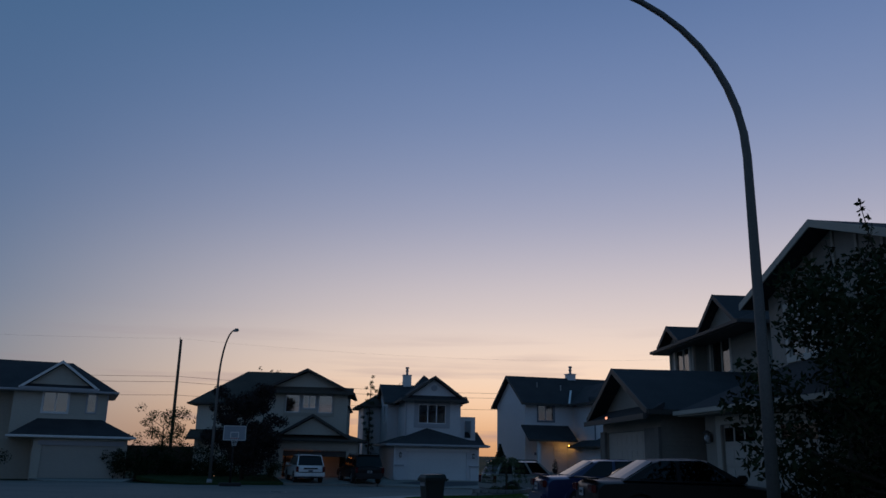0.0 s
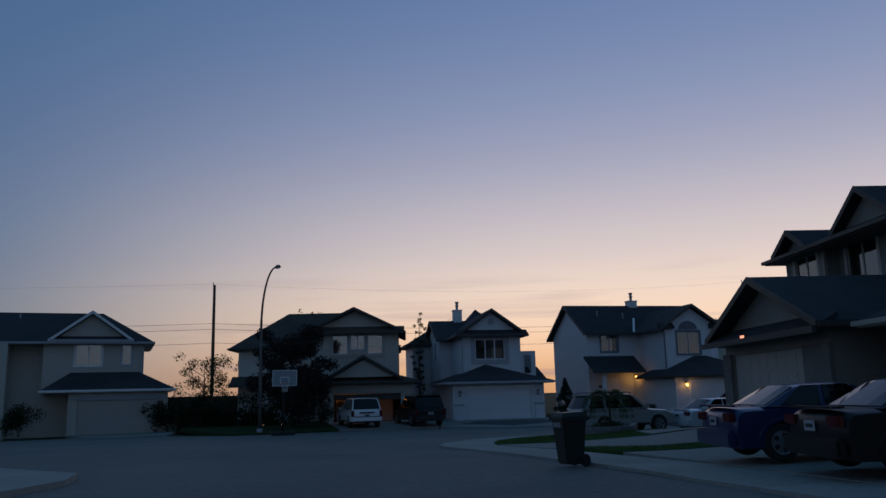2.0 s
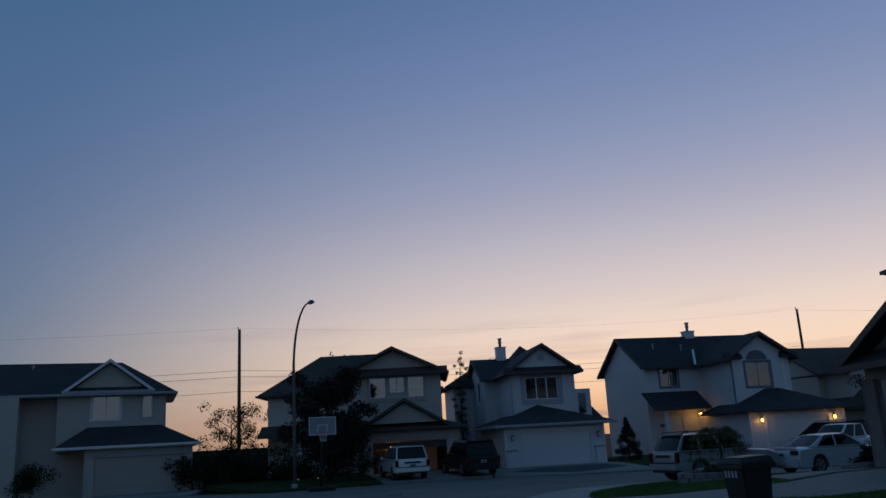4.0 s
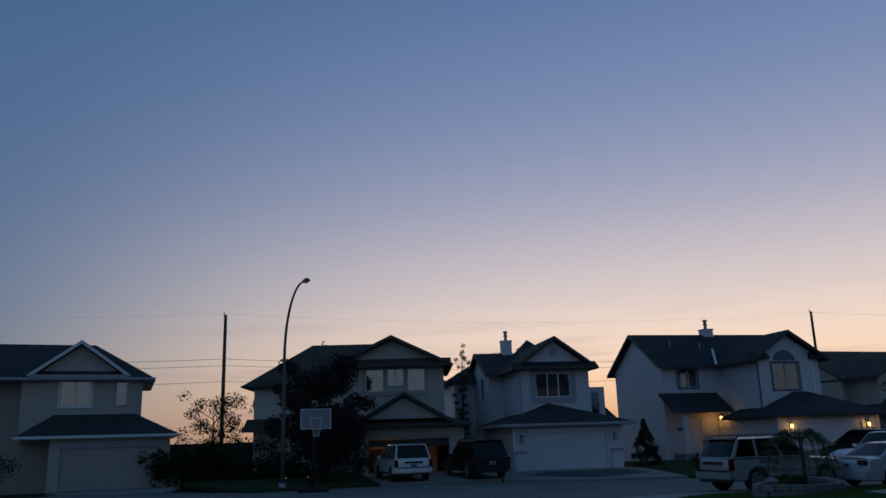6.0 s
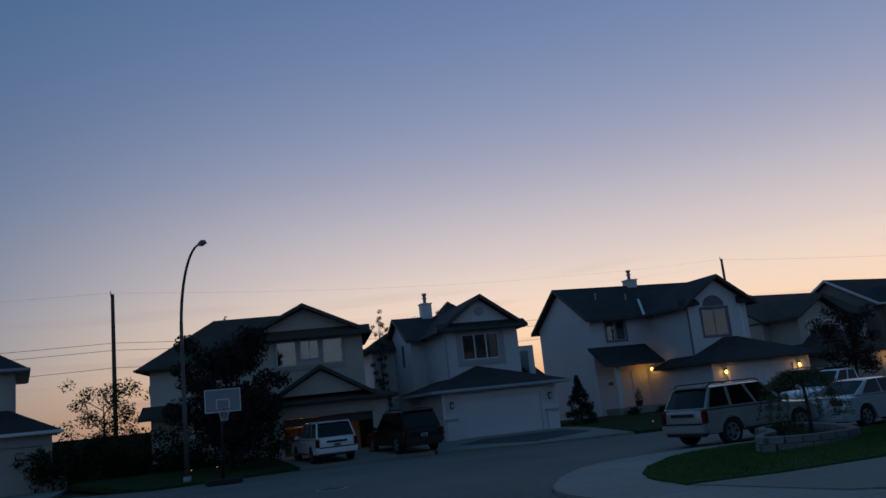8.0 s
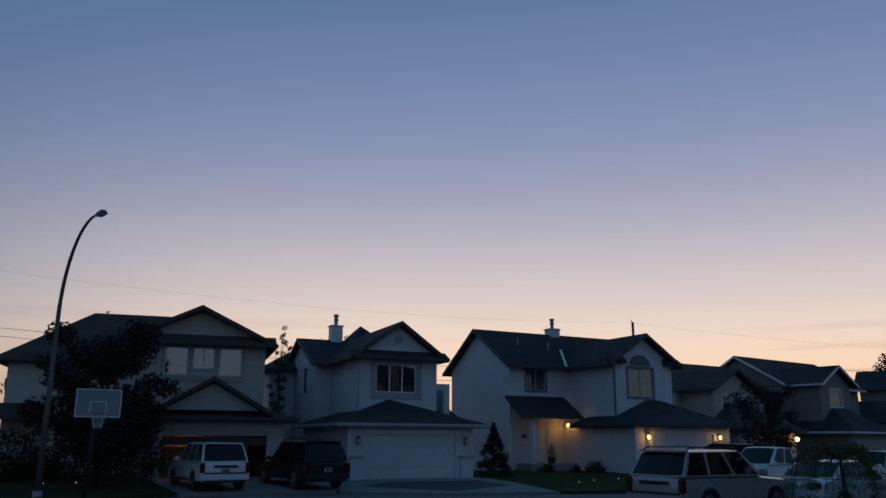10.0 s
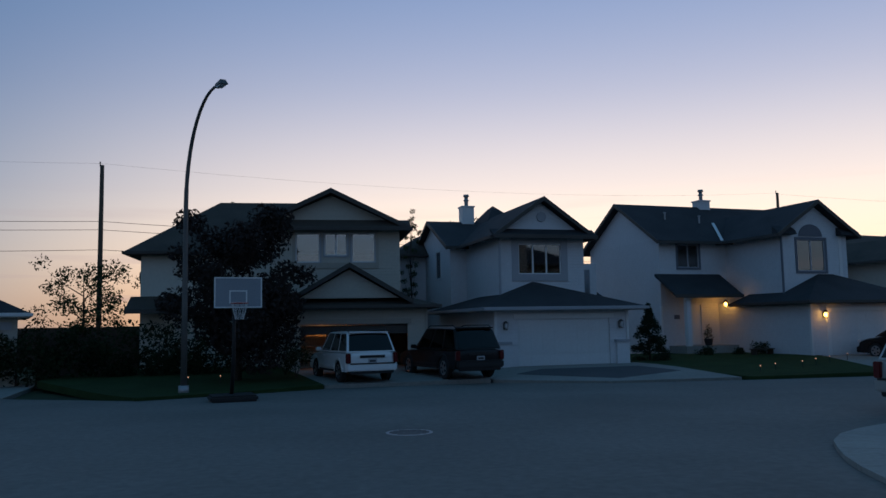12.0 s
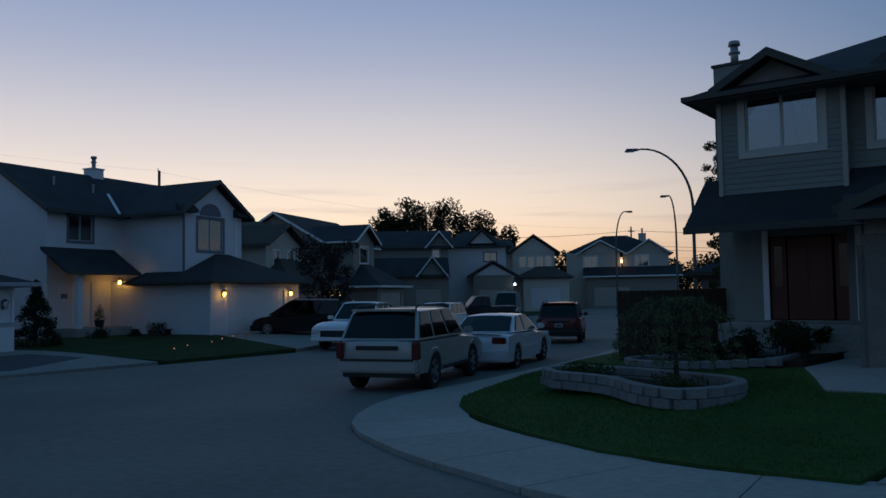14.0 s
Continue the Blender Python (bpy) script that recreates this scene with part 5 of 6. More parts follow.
        box("side_moulding", xr + r + 0.12, xf - r - 0.12, s * (W / 2 - 0.02), s * (W / 2 + 0.01), 0.5, 0.58, sill_mat or color_mat, ob)
    box("rear_bumper", -L * 0.5 - 0.06, -L * 0.5 + 0.1, -W / 2 + 0.05, W / 2 - 0.05, low + 0.02, 0.56 if low < 0.3 else 0.68, sill_mat or color_mat, ob, "", 0.04)
    box("front_bumper", L * 0.5 - 0.1, L * 0.5 + 0.05, -W / 2 + 0.05, W / 2 - 0.05, low, 0.52, sill_mat or color_mat, ob, "", 0.03)
    box("grille", L * 0.482, L * 0.503, -0.5, 0.5, 0.56, 0.8, M_PLASTIC, ob)
    zp = 0.8 if style == "sedan" else 0.84 if style != "pickup" else 0.62
    if plate:
        p = box("number_plate", -L * 0.5 - 0.02, -L * 0.5 - 0.005, -0.16, 0.16, zp - 0.16, zp, M_PLATE, ob, "pale plate with a dark bar")
        box("plate_bar", -L * 0.5 - 0.024, -L * 0.5 - 0.02, -0.11, 0.11, zp - 0.11, zp - 0.05, M_PLASTIC, p)
    if style in ("suv", "van"):
        for s in (1, -1):
            bm = bmesh.new()
            tube(bm, [(-L * 0.40, s * wt * 0.93, Ht - 0.03), (-L * 0.37, s * wt * 0.93, Ht + 0.045), (L * 0.0, s * wt * 0.93, Ht + 0.05), (L * 0.04, s * wt * 0.93, Ht - 0.01)], [0.02] * 4, 6)
            part("roof_rail", bm, M_PLASTIC, cabin)
        box("tailgate_strip", -L * 0.5 - 0.014, -L * 0.5, -0.46, 0.46, zt - 0.2, zt - 0.11, M_PLASTIC, ob, "dark handle strip")
        box("rear_spoiler", cab[1][0] * L - 0.12, cab[1][0] * L + 0.1, -wt + 0.05, wt - 0.05, Ht - 0.07, Ht - 0.025, color_mat, cabin)
    if low > 0.3:
        box("bumper_step", -L * 0.5 - 0.068, -L * 0.5 + 0.02, -W / 2 + 0.14, W / 2 - 0.14, 0.655, 0.695, M_PLASTIC, ob, "black bumper step pad")
        box("rear_valance", -L * 0.5 + 0.0, -L * 0.5 + 0.16, -W / 2 + 0.16, W / 2 - 0.16, low - 0.08, low + 0.03, M_PLASTIC, ob, "", 0.02)
        for s in (1, -1):
            box("sill", xr + r + 0.1, xf - r - 0.1, s * (W / 2 - 0.1), s * (W / 2 - 0.02), low - 0.03, low + 0.07, M_PLASTIC, ob)
    if style == "sedan":
        box("boot_lip", -L * 0.5 + 0.005, -L * 0.46, -W / 2 + 0.2, W / 2 - 0.2, 0.985, 1.02, color_mat, ob)
    return ob


P_SILVER = paint("champagne_silver_paint", (0.36, 0.365, 0.355), 0.25)
P_WHITE = paint("white_paint", (0.76, 0.77, 0.78), 0.0)
P_BLUEWHITE = paint("pale_silver_paint", (0.60, 0.64, 0.69), 0.15)
P_BLACK = material("black_paint", (0.008, 0.008, 0.009), 0.45, 0.0, vary=0.06, scale=1.0, clear=0.15, spec=0.25)
P_BLUE = paint("dark_blue_paint", (0.018, 0.03, 0.10), 0.3)
P_RED = paint("dark_red_paint", (0.13, 0.012, 0.018), 0.1)


def parked(x, y, yaw, zf):
    return pose(x, y, zf(x, y), 0, 0, yaw)


car(parked(5.85, 34.55, 26.5, gz), "silver-beige estate off-roader parked at the kerb", P_SILVER, "suv", 4.6, 1.86, 1.72, "car", P_SILVER, 0.39, False)
car(parked(10.6, 36.15, 24, gz), "pale silver saloon parked at the kerb", P_BLUEWHITE, "sedan", 4.75, 1.82, 1.46, "car")
car(parked(21.2, 41.9, 33, gz), "dark red compact off-roader parked at the kerb", P_RED, "suv", 4.5, 1.8, 1.70, "car", M_PLASTIC, 0.35)
car(parked(14.6, 47.2, 205, gz), "white pickup truck parked across the street", P_WHITE, "pickup", 5.7, 1.98, 1.88, "pickup truck", None, 0.4)
car(parked(22.2, 50.5, 207, gz), "white off-roader parked behind a pickup", P_WHITE, "suv", 4.6, 1.84, 1.70, "car", None, 0.36)
car(parked(15.8, 53.1, 115, LOT_D), "black minivan on the driveway of a lit house", P_BLACK, "van", 5.0, 1.95, 1.75, "minivan", None, 0.35)
car(parked(-8.85, 48.0, 114, LOT_B), "white off-roader backed before a lit garage", P_WHITE, "suv", 4.8, 1.92, 1.80, "car", P_WHITE, 0.39)
car(parked(-5.2, 48.7, 115, LOT_B), "black pickup with a canopy on a driveway", P_BLACK, "suv", 5.3, 1.95, 1.88, "pickup truck", M_PLASTIC, 0.41)
LOT_N = lambda x, y: lot_z(x, y) + 0.085
car(parked(7.75, 14.3, 9, LOT_N), "dark blue saloon on a driveway", P_BLUE, "sedan", 4.5, 1.75, 1.42, "car")
car(parked(8.75, 11.5, 9, LOT_N), "black saloon on a driveway", P_BLACK, "sedan", 4.75, 1.82, 1.46, "car")
car(parked(37.2, 61.6, 150, gz), "dark pickup far along the street", P_BLACK, "pickup", 5.4, 2.0, 1.95, "pickup truck", None, 0.42)
car(parked(42.6, 63.4, 215, gz), "grey van far along the street", paint("grey_paint", (0.16, 0.17, 0.18), 0.3), "van", 5.2, 2.0, 2.2, "van", None, 0.38)


# ---------- street furniture ----------
def street_lamp(x, y, z, height, reach, yaw, label, head=0.6):
    """A tapered steel pole that bends over into an arm with a flat lamp head."""
    ob = thing("street_lamp", pose(x, y, z, 0, 0, yaw), label, "street lamp", "street lamps")
    bm = bmesh.new()
    tube(bm, [(0, 0, 0), (0, 0, 0.32)], [0.17, 0.16], 12)
    part("base_sleeve", bm, M_STEEL, ob, "", True)
    k0 = height * 0.66
    pts, rad = [(0, 0, 0.0), (0, 0, k0 * 0.5), (0, 0, k0)], [0.105, 0.088, 0.072]
    for k in range(1, 13):
        a = math.pi / 2 * k / 12
        pts.append((reach * (1 - math.cos(a)) * 0.92, 0, k0 + (height - k0) * math.sin(a)))
        rad.append(0.072 - 0.03 * k / 12)
    pts.append((reach, 0, height - 0.03))
    rad.append(0.04)
    bm = bmesh.new()
    tube(bm, pts, rad, 12)
    part("pole", bm, M_DARKSTEEL, ob, "", True)
    bm = bmesh.new()
    solid(bm, [(reach - 0.05, -0.07, height - 0.08), (reach + head, -0.13, height - 0.1), (reach + head, 0.13, height - 0.1), (reach - 0.05, 0.07, height - 0.08)],
          [(reach - 0.05, -0.05, height + 0.04), (reach + head - 0.1, -0.08, height + 0.05), (reach + head - 0.1, 0.08, height + 0.05), (reach - 0.05, 0.05, height + 0.04)])
    part("lamp_head", bm, M_DARKSTEEL, ob)
    box("lens", reach + 0.15, reach + head - 0.06, -0.09, 0.09, height - 0.125, height - 0.1, M_LAMPGLASS, ob)
    return ob


street_lamp(-13.65, 43.35, 0.02, 9.3, 2.85, -55.6, "grey steel street lamp, unlit, on a lawn")
street_lamp(8.77, 5.66, 0.6, 9.76, 3.6, 184.3, "tall grey steel street lamp, unlit, by the kerb")
street_lamp(29.6, 40.1, 0.2, 9.0, 2.6, 122, "tall curved street lamp beyond a fence")
street_lamp(53.7, 60.2, 0.0, 9.1, 0.9, -55, "slender street lamp far along the street")
street_lamp(47.6, 51, 0.0, 9.2, 0.5, 120, "slender street lamp far behind the gardens")


def utility_pole(x, y, height, label, arm=True):
    ob = thing("utility_pole", pose(x, y, 0), label, "utility pole", "utility poles")
    bm = bmesh.new()
    tube(bm, [(0, 0, 0), (0, 0, height)], [0.17, 0.12], 10)
    part("pole", bm, M_POLE, ob, "", True)
    if arm:
        box("crossarm", -1.0, 1.0, -0.05, 0.05, height - 0.9, height - 0.78, M_POLE, ob)
        for k in (-0.9, -0.3, 0.3, 0.9):
            bm = bmesh.new()
            tube(bm, [(k, 0, height - 0.78), (k, 0, height - 0.6)], [0.04, 0.05], 6)
            part("insulator", bm, M_DARKSTEEL, ob)
    else:
        bm = bmesh.new()
        tube(bm, [(-0.12, 0, height - 0.1), (-0.12, 0, height + 0.22)], [0.03, 0.04], 6)
        part("insulator", bm, M_DARKSTEEL, ob)
    return ob


def cable(a, b, sag, label, r=0.011):
    bm = bmesh.new()
    n = 24
    a, b = Vector(a), Vector(b)
    tube(bm, [a.lerp(b, k / n) - Vector((0, 0, 4 * sag * (k / n) * (1 - k / n))) for k in range(n + 1)], [r] * (n + 1), 4)
    tagged(part("overhead_cable", bm, M_WIRE), label, "cable", "overhead cables")


utility_pole(-25.5, 65.2, 12.0, "tall bare wooden utility pole behind gardens", False)
utility_pole(26.05, 90.5, 13.7, "bare wooden utility pole behind the roofs", False)
utility_pole(112, 95, 13.0, "wooden utility pole with a crossarm far off")
cable((-25.5, 65.2, 12.1), (26.05, 90.5, 13.7), 0.9, "thin black power cable between two poles", 0.004)
cable((-25.5, 65.2, 12.1), (-75, 41, 11.6), 0.7, "thin black power cable between poles", 0.004)
for z in (8.6, 8.1, 6.9):
    cable((-25.5, 65.2, z), (26.05, 90.5, z + 1.2), 0.8, "thin black telephone cable behind the roofs", 0.014)
    cable((-25.5, 65.2, z), (-75, 41, z - 0.1), 0.6, "thin black telephone cable behind the roofs", 0.014)
cable((26.05, 90.5, 13.6), (112, 95, 12.8), 1.6, "thin black power cable between two poles", 0.006)
for z in (12.3, 9.8, 9.2):
    cable((112, 95, z), (190, 20, z), 1.5, "thin black cable over far roofs", 0.03)
    cable((112, 95, z), (60, 118, z), 1.5, "thin black cable over far roofs", 0.03)

# wheeled bin
b = thing("wheeled_bin", pose(2.81, 14.87, gz(2.7, 14.9) + 0.0, 0, 0, -62) @ Matrix.Diagonal((0.86, 0.8, 1, 1)), "black wheeled refuse bin with closed lid at the kerb", "bin")
bm = bmesh.new()
solid(bm, [(-.23, -.25, .06), (.23, -.25, .06), (.23, .25, .06), (-.23, .25, .06)], [(-.29, -.36, .98), (.29, -.36, .98), (.29, .33, .98), (-.29, .33, .98)])
bmesh.ops.bevel(bm, geom=bm.edges[:], offset=0.03, segments=2, affect="EDGES")
body = part("body", bm, M_BIN, b)
bm = bmesh.new()
ring_flat(bm, (-.33, .33, -.40, .37), 0.05, .93, .99)
part("rim", bm, M_BIN, b)
bm = bmesh.new()
solid(bm, [(-.33, -.41, .99), (.33, -.41, .99), (.33, .38, .99), (-.33, .38, .99)], [(-.27, -.33, 1.09), (.27, -.33, 1.09), (.28, .33, 1.11), (-.28, .33, 1.11)])
bmesh.ops.bevel(bm, geom=bm.edges[:], offset=0.02, segments=2, affect="EDGES")
part("lid", bm, M_BIN, b, "closed black lid")
bm = bmesh.new()
tube(bm, [(-.24, .36, .93), (-.24, .46, .98), (.24, .46, .98), (.24, .36, .93)], [.018] * 4, 6)
part("handle", bm, M_BIN, b)
for x in (-.27, .27):
    bm = bmesh.new()
    tube(bm, [(x - .03, .26, .13), (x + .03, .26, .13)], [.13, .13], 16)
    part("wheel", bm, M_RUBBER, b)
for k in range(4):
    box("label_bar", -.2 + k * 0.09, -.15 + k * 0.09, -.352, -.34, .8, .9, M_PLATE, body, "pale label mark")

# basketball hoop
b = thing("basketball_hoop", pose(-11.3, 40.35, gz(-11.3, 40.35), 0, 0, 20.7), "portable basketball hoop with pale backboard at the kerb", "basketball hoop")
box("base", -0.65, 0.65, -0.1, 1.0, 0.0, 0.18, M_PLASTIC, b, "black filled base", 0.05)
bm = bmesh.new()
tube(bm, [(0, 0.7, 0.15), (0, 0.25, 1.2), (0, 0.12, 3.4)], [0.06, 0.055, 0.05], 10)
part("pole", bm, M_PLASTIC, b, "", True)
for x in (-.25, .25):
    bm = bmesh.new()
    tube(bm, [(x * 0.2, 0.15, 2.5), (x, -0.62, 2.95)], [0.025, 0.025], 6)
    part("arm", bm, M_PLASTIC, b)
bm = bmesh.new()
bx(bm, -0.62, 0.62, -0.72, -0.70, 2.62, 3.42)
bd = part("backboard", bm, M_BOARD, b, "pale grey acrylic backboard")
bm = bmesh.new()
ring_up(bm, -0.64, 0.64, 2.6, 3.44, 0.035, -0.735, -0.69)
part("board_frame", bm, M_TRIM, bd, "white painted frame")
bm = bmesh.new()
ring_up(bm, -0.24, 0.24, 2.72, 3.08, 0.035, -0.727, -0.722)
part("shooter_square", bm, M_TRIM, bd)
bm = bmesh.new()
pts = [(0.23 * math.cos(2 * math.pi * k / 20), -1.0 + 0.23 * math.sin(2 * math.pi * k / 20), 2.72) for k in range(21)]
tube(bm, pts, [0.014] * 21, 6)
part("rim", bm, M_RED, b, "red steel rim")
for k in range(10):
    bm = bmesh.new()
    a, c = 2 * math.pi * k / 10, 2 * math.pi * (k + 0.5) / 10
    for s in (1, -1):
        e = a + s * math.pi / 10
        tube(bm, [(0.22 * math.cos(a), -1 + 0.22 * math.sin(a), 2.71), (0.16 * math.cos(e), -1 + 0.16 * math.sin(e), 2.5), (0.11 * math.cos(a), -1 + 0.11 * math.sin(a), 2.28)], [0.006] * 3, 4)
    part("net_cord", bm, M_NET, b)

# manhole cover and drain
bm = bmesh.new()
tube(bm, [(0, 0, 0), (0, 0, 0.014)], [0.42, 0.42], 28)
mh = part("manhole_cover", bm, M_STEEL)
for k in range(-3, 4):
    w = math.sqrt(0.36 ** 2 - (k * 0.1) ** 2)
    box("rib", -w, w, k * 0.1 - 0.02, k * 0.1 + 0.02, 0.013, 0.02, M_DARKSTEEL, mh)
tagged(mh, "round ribbed iron manhole cover in the street", "manhole cover").matrix_basis = pose(-6.15, 32.1, gz(0, 32.1) - 0.002)
bm = bmesh.new()
ring_flat(bm, (-0.35, 0.35, -0.2, 0.2), 0.05, 0, 0.015)
for k in range(8):
    bx(bm, -0.29 + k * 0.08, -0.25 + k * 0.08, -0.15, 0.15, 0, 0.012)
tagged(part("drain_grate", bm, M_DARKSTEEL), "rectangular iron drain grate at the kerb", "drain").matrix_basis = pose(13.9, 47.1, 0.004, 0, 0, 20)


# ---------- planting ----------
def leaves(name, clumps, n, size, mat, parent, seed, flat=0.0, label=""):
    """A crown of many small leaves, gathered in uneven clumps (x, y, z, radius, squash)."""
    rng = np.random.default_rng(seed)
    c = np.array([k[:3] for k in clumps])
    rad = np.array([k[3] for k in clumps])
    sq = np.array([k[4] if len(k) > 4 else 0.8 for k in clumps])
    w = rad ** 2
    pick = rng.choice(len(clumps), n, p=w / w.sum())
    d = rng.normal(size=(n, 3))
    d /= np.linalg.norm(d, axis=1)[:, None]
    rr = rng.random(n) ** 0.45 * rad[pick]
    p = c[pick] + d * rr[:, None] * np.stack([np.ones(n), np.ones(n), sq[pick]], 1)
    u = rng.normal(size=(n, 3))
    u[:, 2] *= 1 - flat
    u /= np.linalg.norm(u, axis=1)[:, None]
    v = np.cross(u, rng.normal(size=(n, 3)))
    v /= np.linalg.norm(v, axis=1)[:, None]
    s = size * (0.6 + 0.8 * rng.random(n))[:, None]
    vs = np.stack([p - u * s, p - v * s * 0.45, p + u * s, p + v * s * 0.45], 1).reshape(-1, 3)
    me = bpy.data.meshes.new(name)
    me.from_pydata([tuple(q) for q in vs.tolist()], [], [(4 * i, 4 * i + 1, 4 * i + 2, 4 * i + 3) for i in range(n)])
    me.materials.append(mat)
    ob = new(name, me)
    ob.parent = parent
    if label:
        ob["label"] = label
    return ob


def tree(x, y, z, height, spread, label, mat, n, leaf, seed, trunk=0.12, low=0.25, limbs=9, category="tree", sprigs=0, fill=1.0):
    """A tree: a tapered trunk, limbs and a crown of leaf clumps with gaps."""
    rng = random.Random(seed)
    ob = thing("tree", pose(x, y, z), label, category, "trees")
    bm = bmesh.new()
    tube(bm, [(0, 0, -0.1), (0.03, 0.02, height * 0.3), (rng.uniform(-.1, .1), rng.uniform(-.1, .1), height * 0.62), (0, 0, height * 0.9)], [trunk * 1.25, trunk, trunk * 0.6, trunk * 0.12], 8)
    part("trunk", bm, M_BARK, ob, "", True)
    clumps = []
    for k in range(limbs):
        a = 2.4 * k + rng.uniform(-.4, .4)
        t = low + (0.88 - low) * (k + rng.random()) / limbs
        s = spread * (0.55 + 0.5 * math.sin(math.pi * min(1, (t - low) / (1 - low) * 0.85 + 0.12)))
        e = Vector((math.cos(a) * s * 0.8, math.sin(a) * s * 0.8, height * (t + 0.09)))
        st = Vector((0, 0, height * max(0.15, t - 0.12)))
        bm = bmesh.new()
        tube(bm, [st, st.lerp(e, 0.5) + Vector((0, 0, -0.05 * height * 0.3)), e], [trunk * 0.42, trunk * 0.26, trunk * 0.06], 5)
        part("limb", bm, M_BARK, ob, "", True)
        for j in range(3):
            q = st.lerp(e, 0.55 + 0.28 * j)
            clumps.append((q.x + rng.uniform(-.2, .2) * spread, q.y + rng.uniform(-.2, .2) * spread, q.z + rng.uniform(-.1, .15) * spread, spread * rng.uniform(0.22, 0.42) * fill, 0.8))
    clumps.append((0, 0, height * 0.88, spread * 0.33 * fill, 1.0))
    leaves("crown", clumps, n, leaf, mat, ob, seed)
    for k in range(sprigs):
        a, s = rng.uniform(0, 6.28), spread * rng.uniform(0.2, 0.8)
        b0 = Vector((math.cos(a) * s, math.sin(a) * s, height * rng.uniform(0.88, 1.02)))
        e = b0 + Vector((rng.uniform(-.35, .35), rng.uniform(-.35, .35), rng.uniform(0.7, 1.3)))
        bm = bmesh.new()
        tube(bm, [b0, e], [0.018, 0.006], 5)
        sp = part("sprig", bm, M_BARK, ob)
        leaves("sprig_leaf", [(*b0.lerp(e, t), 0.13, 1.0) for t in (0.15, .35, .55, .75, .95)], 46, leaf * 0.85, mat, sp, seed + k + 7)
    return ob


tree(-12.9, 47.2, 0.15, 5.9, 2.35, "dense purple-leaved tree on a front lawn", M_LEAF_R, 22000, 0.09, 3, 0.12, 0.12, 14)
tree(-21.2, 53.2, 0.1, 5.0, 2.1, "sparse small tree between two gardens", M_LEAF, 3600, 0.075, 5, 0.07, 0.3, 14, fill=0.75)
tree(12.4, 8.7, 0.75, 5.3, 3.1, "dense dark tree before a taupe house", M_LEAF_D, 21000, 0.08, 8, 0.15, 0.06, 20, sprigs=12, fill=0.8)
tree(-3.9, 67, 0, 8.6, 1.3, "slender tree behind the roofs", M_LEAF, 900, 0.09, 11, 0.08, 0.5, 9, fill=0.7)
tree(-7.0, 62.5, 0, 9.0, 0.55, "thin columnar tree between two houses", M_LEAF, 2200, 0.055, 12, 0.05, 0.2, 12)
tree(-16.8, 65, 0, 9.8, 1.2, "thin-topped tree behind a beige house", M_LEAF, 700, 0.09, 13, 0.07, 0.6, 8, fill=0.7)
tree(16.7, 32.3, 0.3, 6.4, 0.55, "columnar tree beside a grey house", M_LEAF, 11000, 0.04, 14, 0.08, 0.12, 18)
tree(22.2, 60.0, 0.1, 5.4, 1.7, "purple-leaved tree before far garages", M_LEAF_R, 5500, 0.085, 15, 0.08, 0.25, 12)
for k, (x, y, hgt, sp) in enumerate(((74, 111, 14.6, 4.2), (76.5, 109, 16.6, 5.0), (81.5, 105.5, 15.2, 4.6), (85.5, 103, 12.6, 3.4), (73.5, 113, 14, 4))):
    tree(x, y, 0, hgt, sp, "tall leafy tree behind far roofs", M_LEAF_D, 6500, 0.24, 20 + k, 0.35, 0.3, 15, fill=1.0)
rng_w = random.Random(4)
far = thing("far_woods", pose(0, 0, 0), "dark line of woods on the horizon", "woods", "", "stuff")
leaves("foliage", [(150 + 9 * k + rng_w.uniform(-4, 4), 150 - 6.0 * k + rng_w.uniform(-8, 8), rng_w.uniform(3, 6), rng_w.uniform(5, 8), 0.9) for k in range(26)], 52000, 0.5, M_LEAF_D, far, 31)


def spruce(x, y, z, height, r, label, seed):
    rng = random.Random(seed)
    ob = thing("spruce", pose(x, y, z), label, "conifer", "conifers")
    bm = bmesh.new()
    tube(bm, [(0, 0, -0.05), (0, 0, height)], [0.06, 0.01], 6)
    part("trunk", bm, M_BARK, ob)
    cl = []
    for k in range(120):
        t = rng.random() ** 0.9
        a = rng.uniform(0, 6.28)
        s = r * (1 - t) * rng.uniform(0.5, 1.0)
        cl.append((math.cos(a) * s, math.sin(a) * s, 0.15 + t * (height - 0.2) - 0.15 * s, 0.11 + 0.16 * (1 - t), 0.9))
    leaves("foliage", cl, 8000, 0.05, M_NEEDLE, ob, seed, 0.5)
    return ob


spruce(4.3, 55.2, 0.25, 2.7, 1.05, "small dark spruce beside a white wall", 41)


def shrub(x, y, z, r, h, label, mat, seed, n=700, leaf=0.05):
    ob = thing("shrub", pose(x, y, z), label, "shrub", "shrubs")
    rng = random.Random(seed)
    bm = bmesh.new()
    for k in range(4):
        tube(bm, [(0, 0, -0.05), (rng.uniform(-r, r) * 0.5, rng.uniform(-r, r) * 0.5, h * 0.7)], [0.015, 0.006], 4)
    part("stem", bm, M_BARK, ob)
    leaves("foliage", [(rng.uniform(-r, r) * 0.6, rng.uniform(-r, r) * 0.6, h * rng.uniform(0.25, 0.75), r * 0.5, 0.8) for _ in range(9)], n, leaf, mat, ob, seed)
    return ob


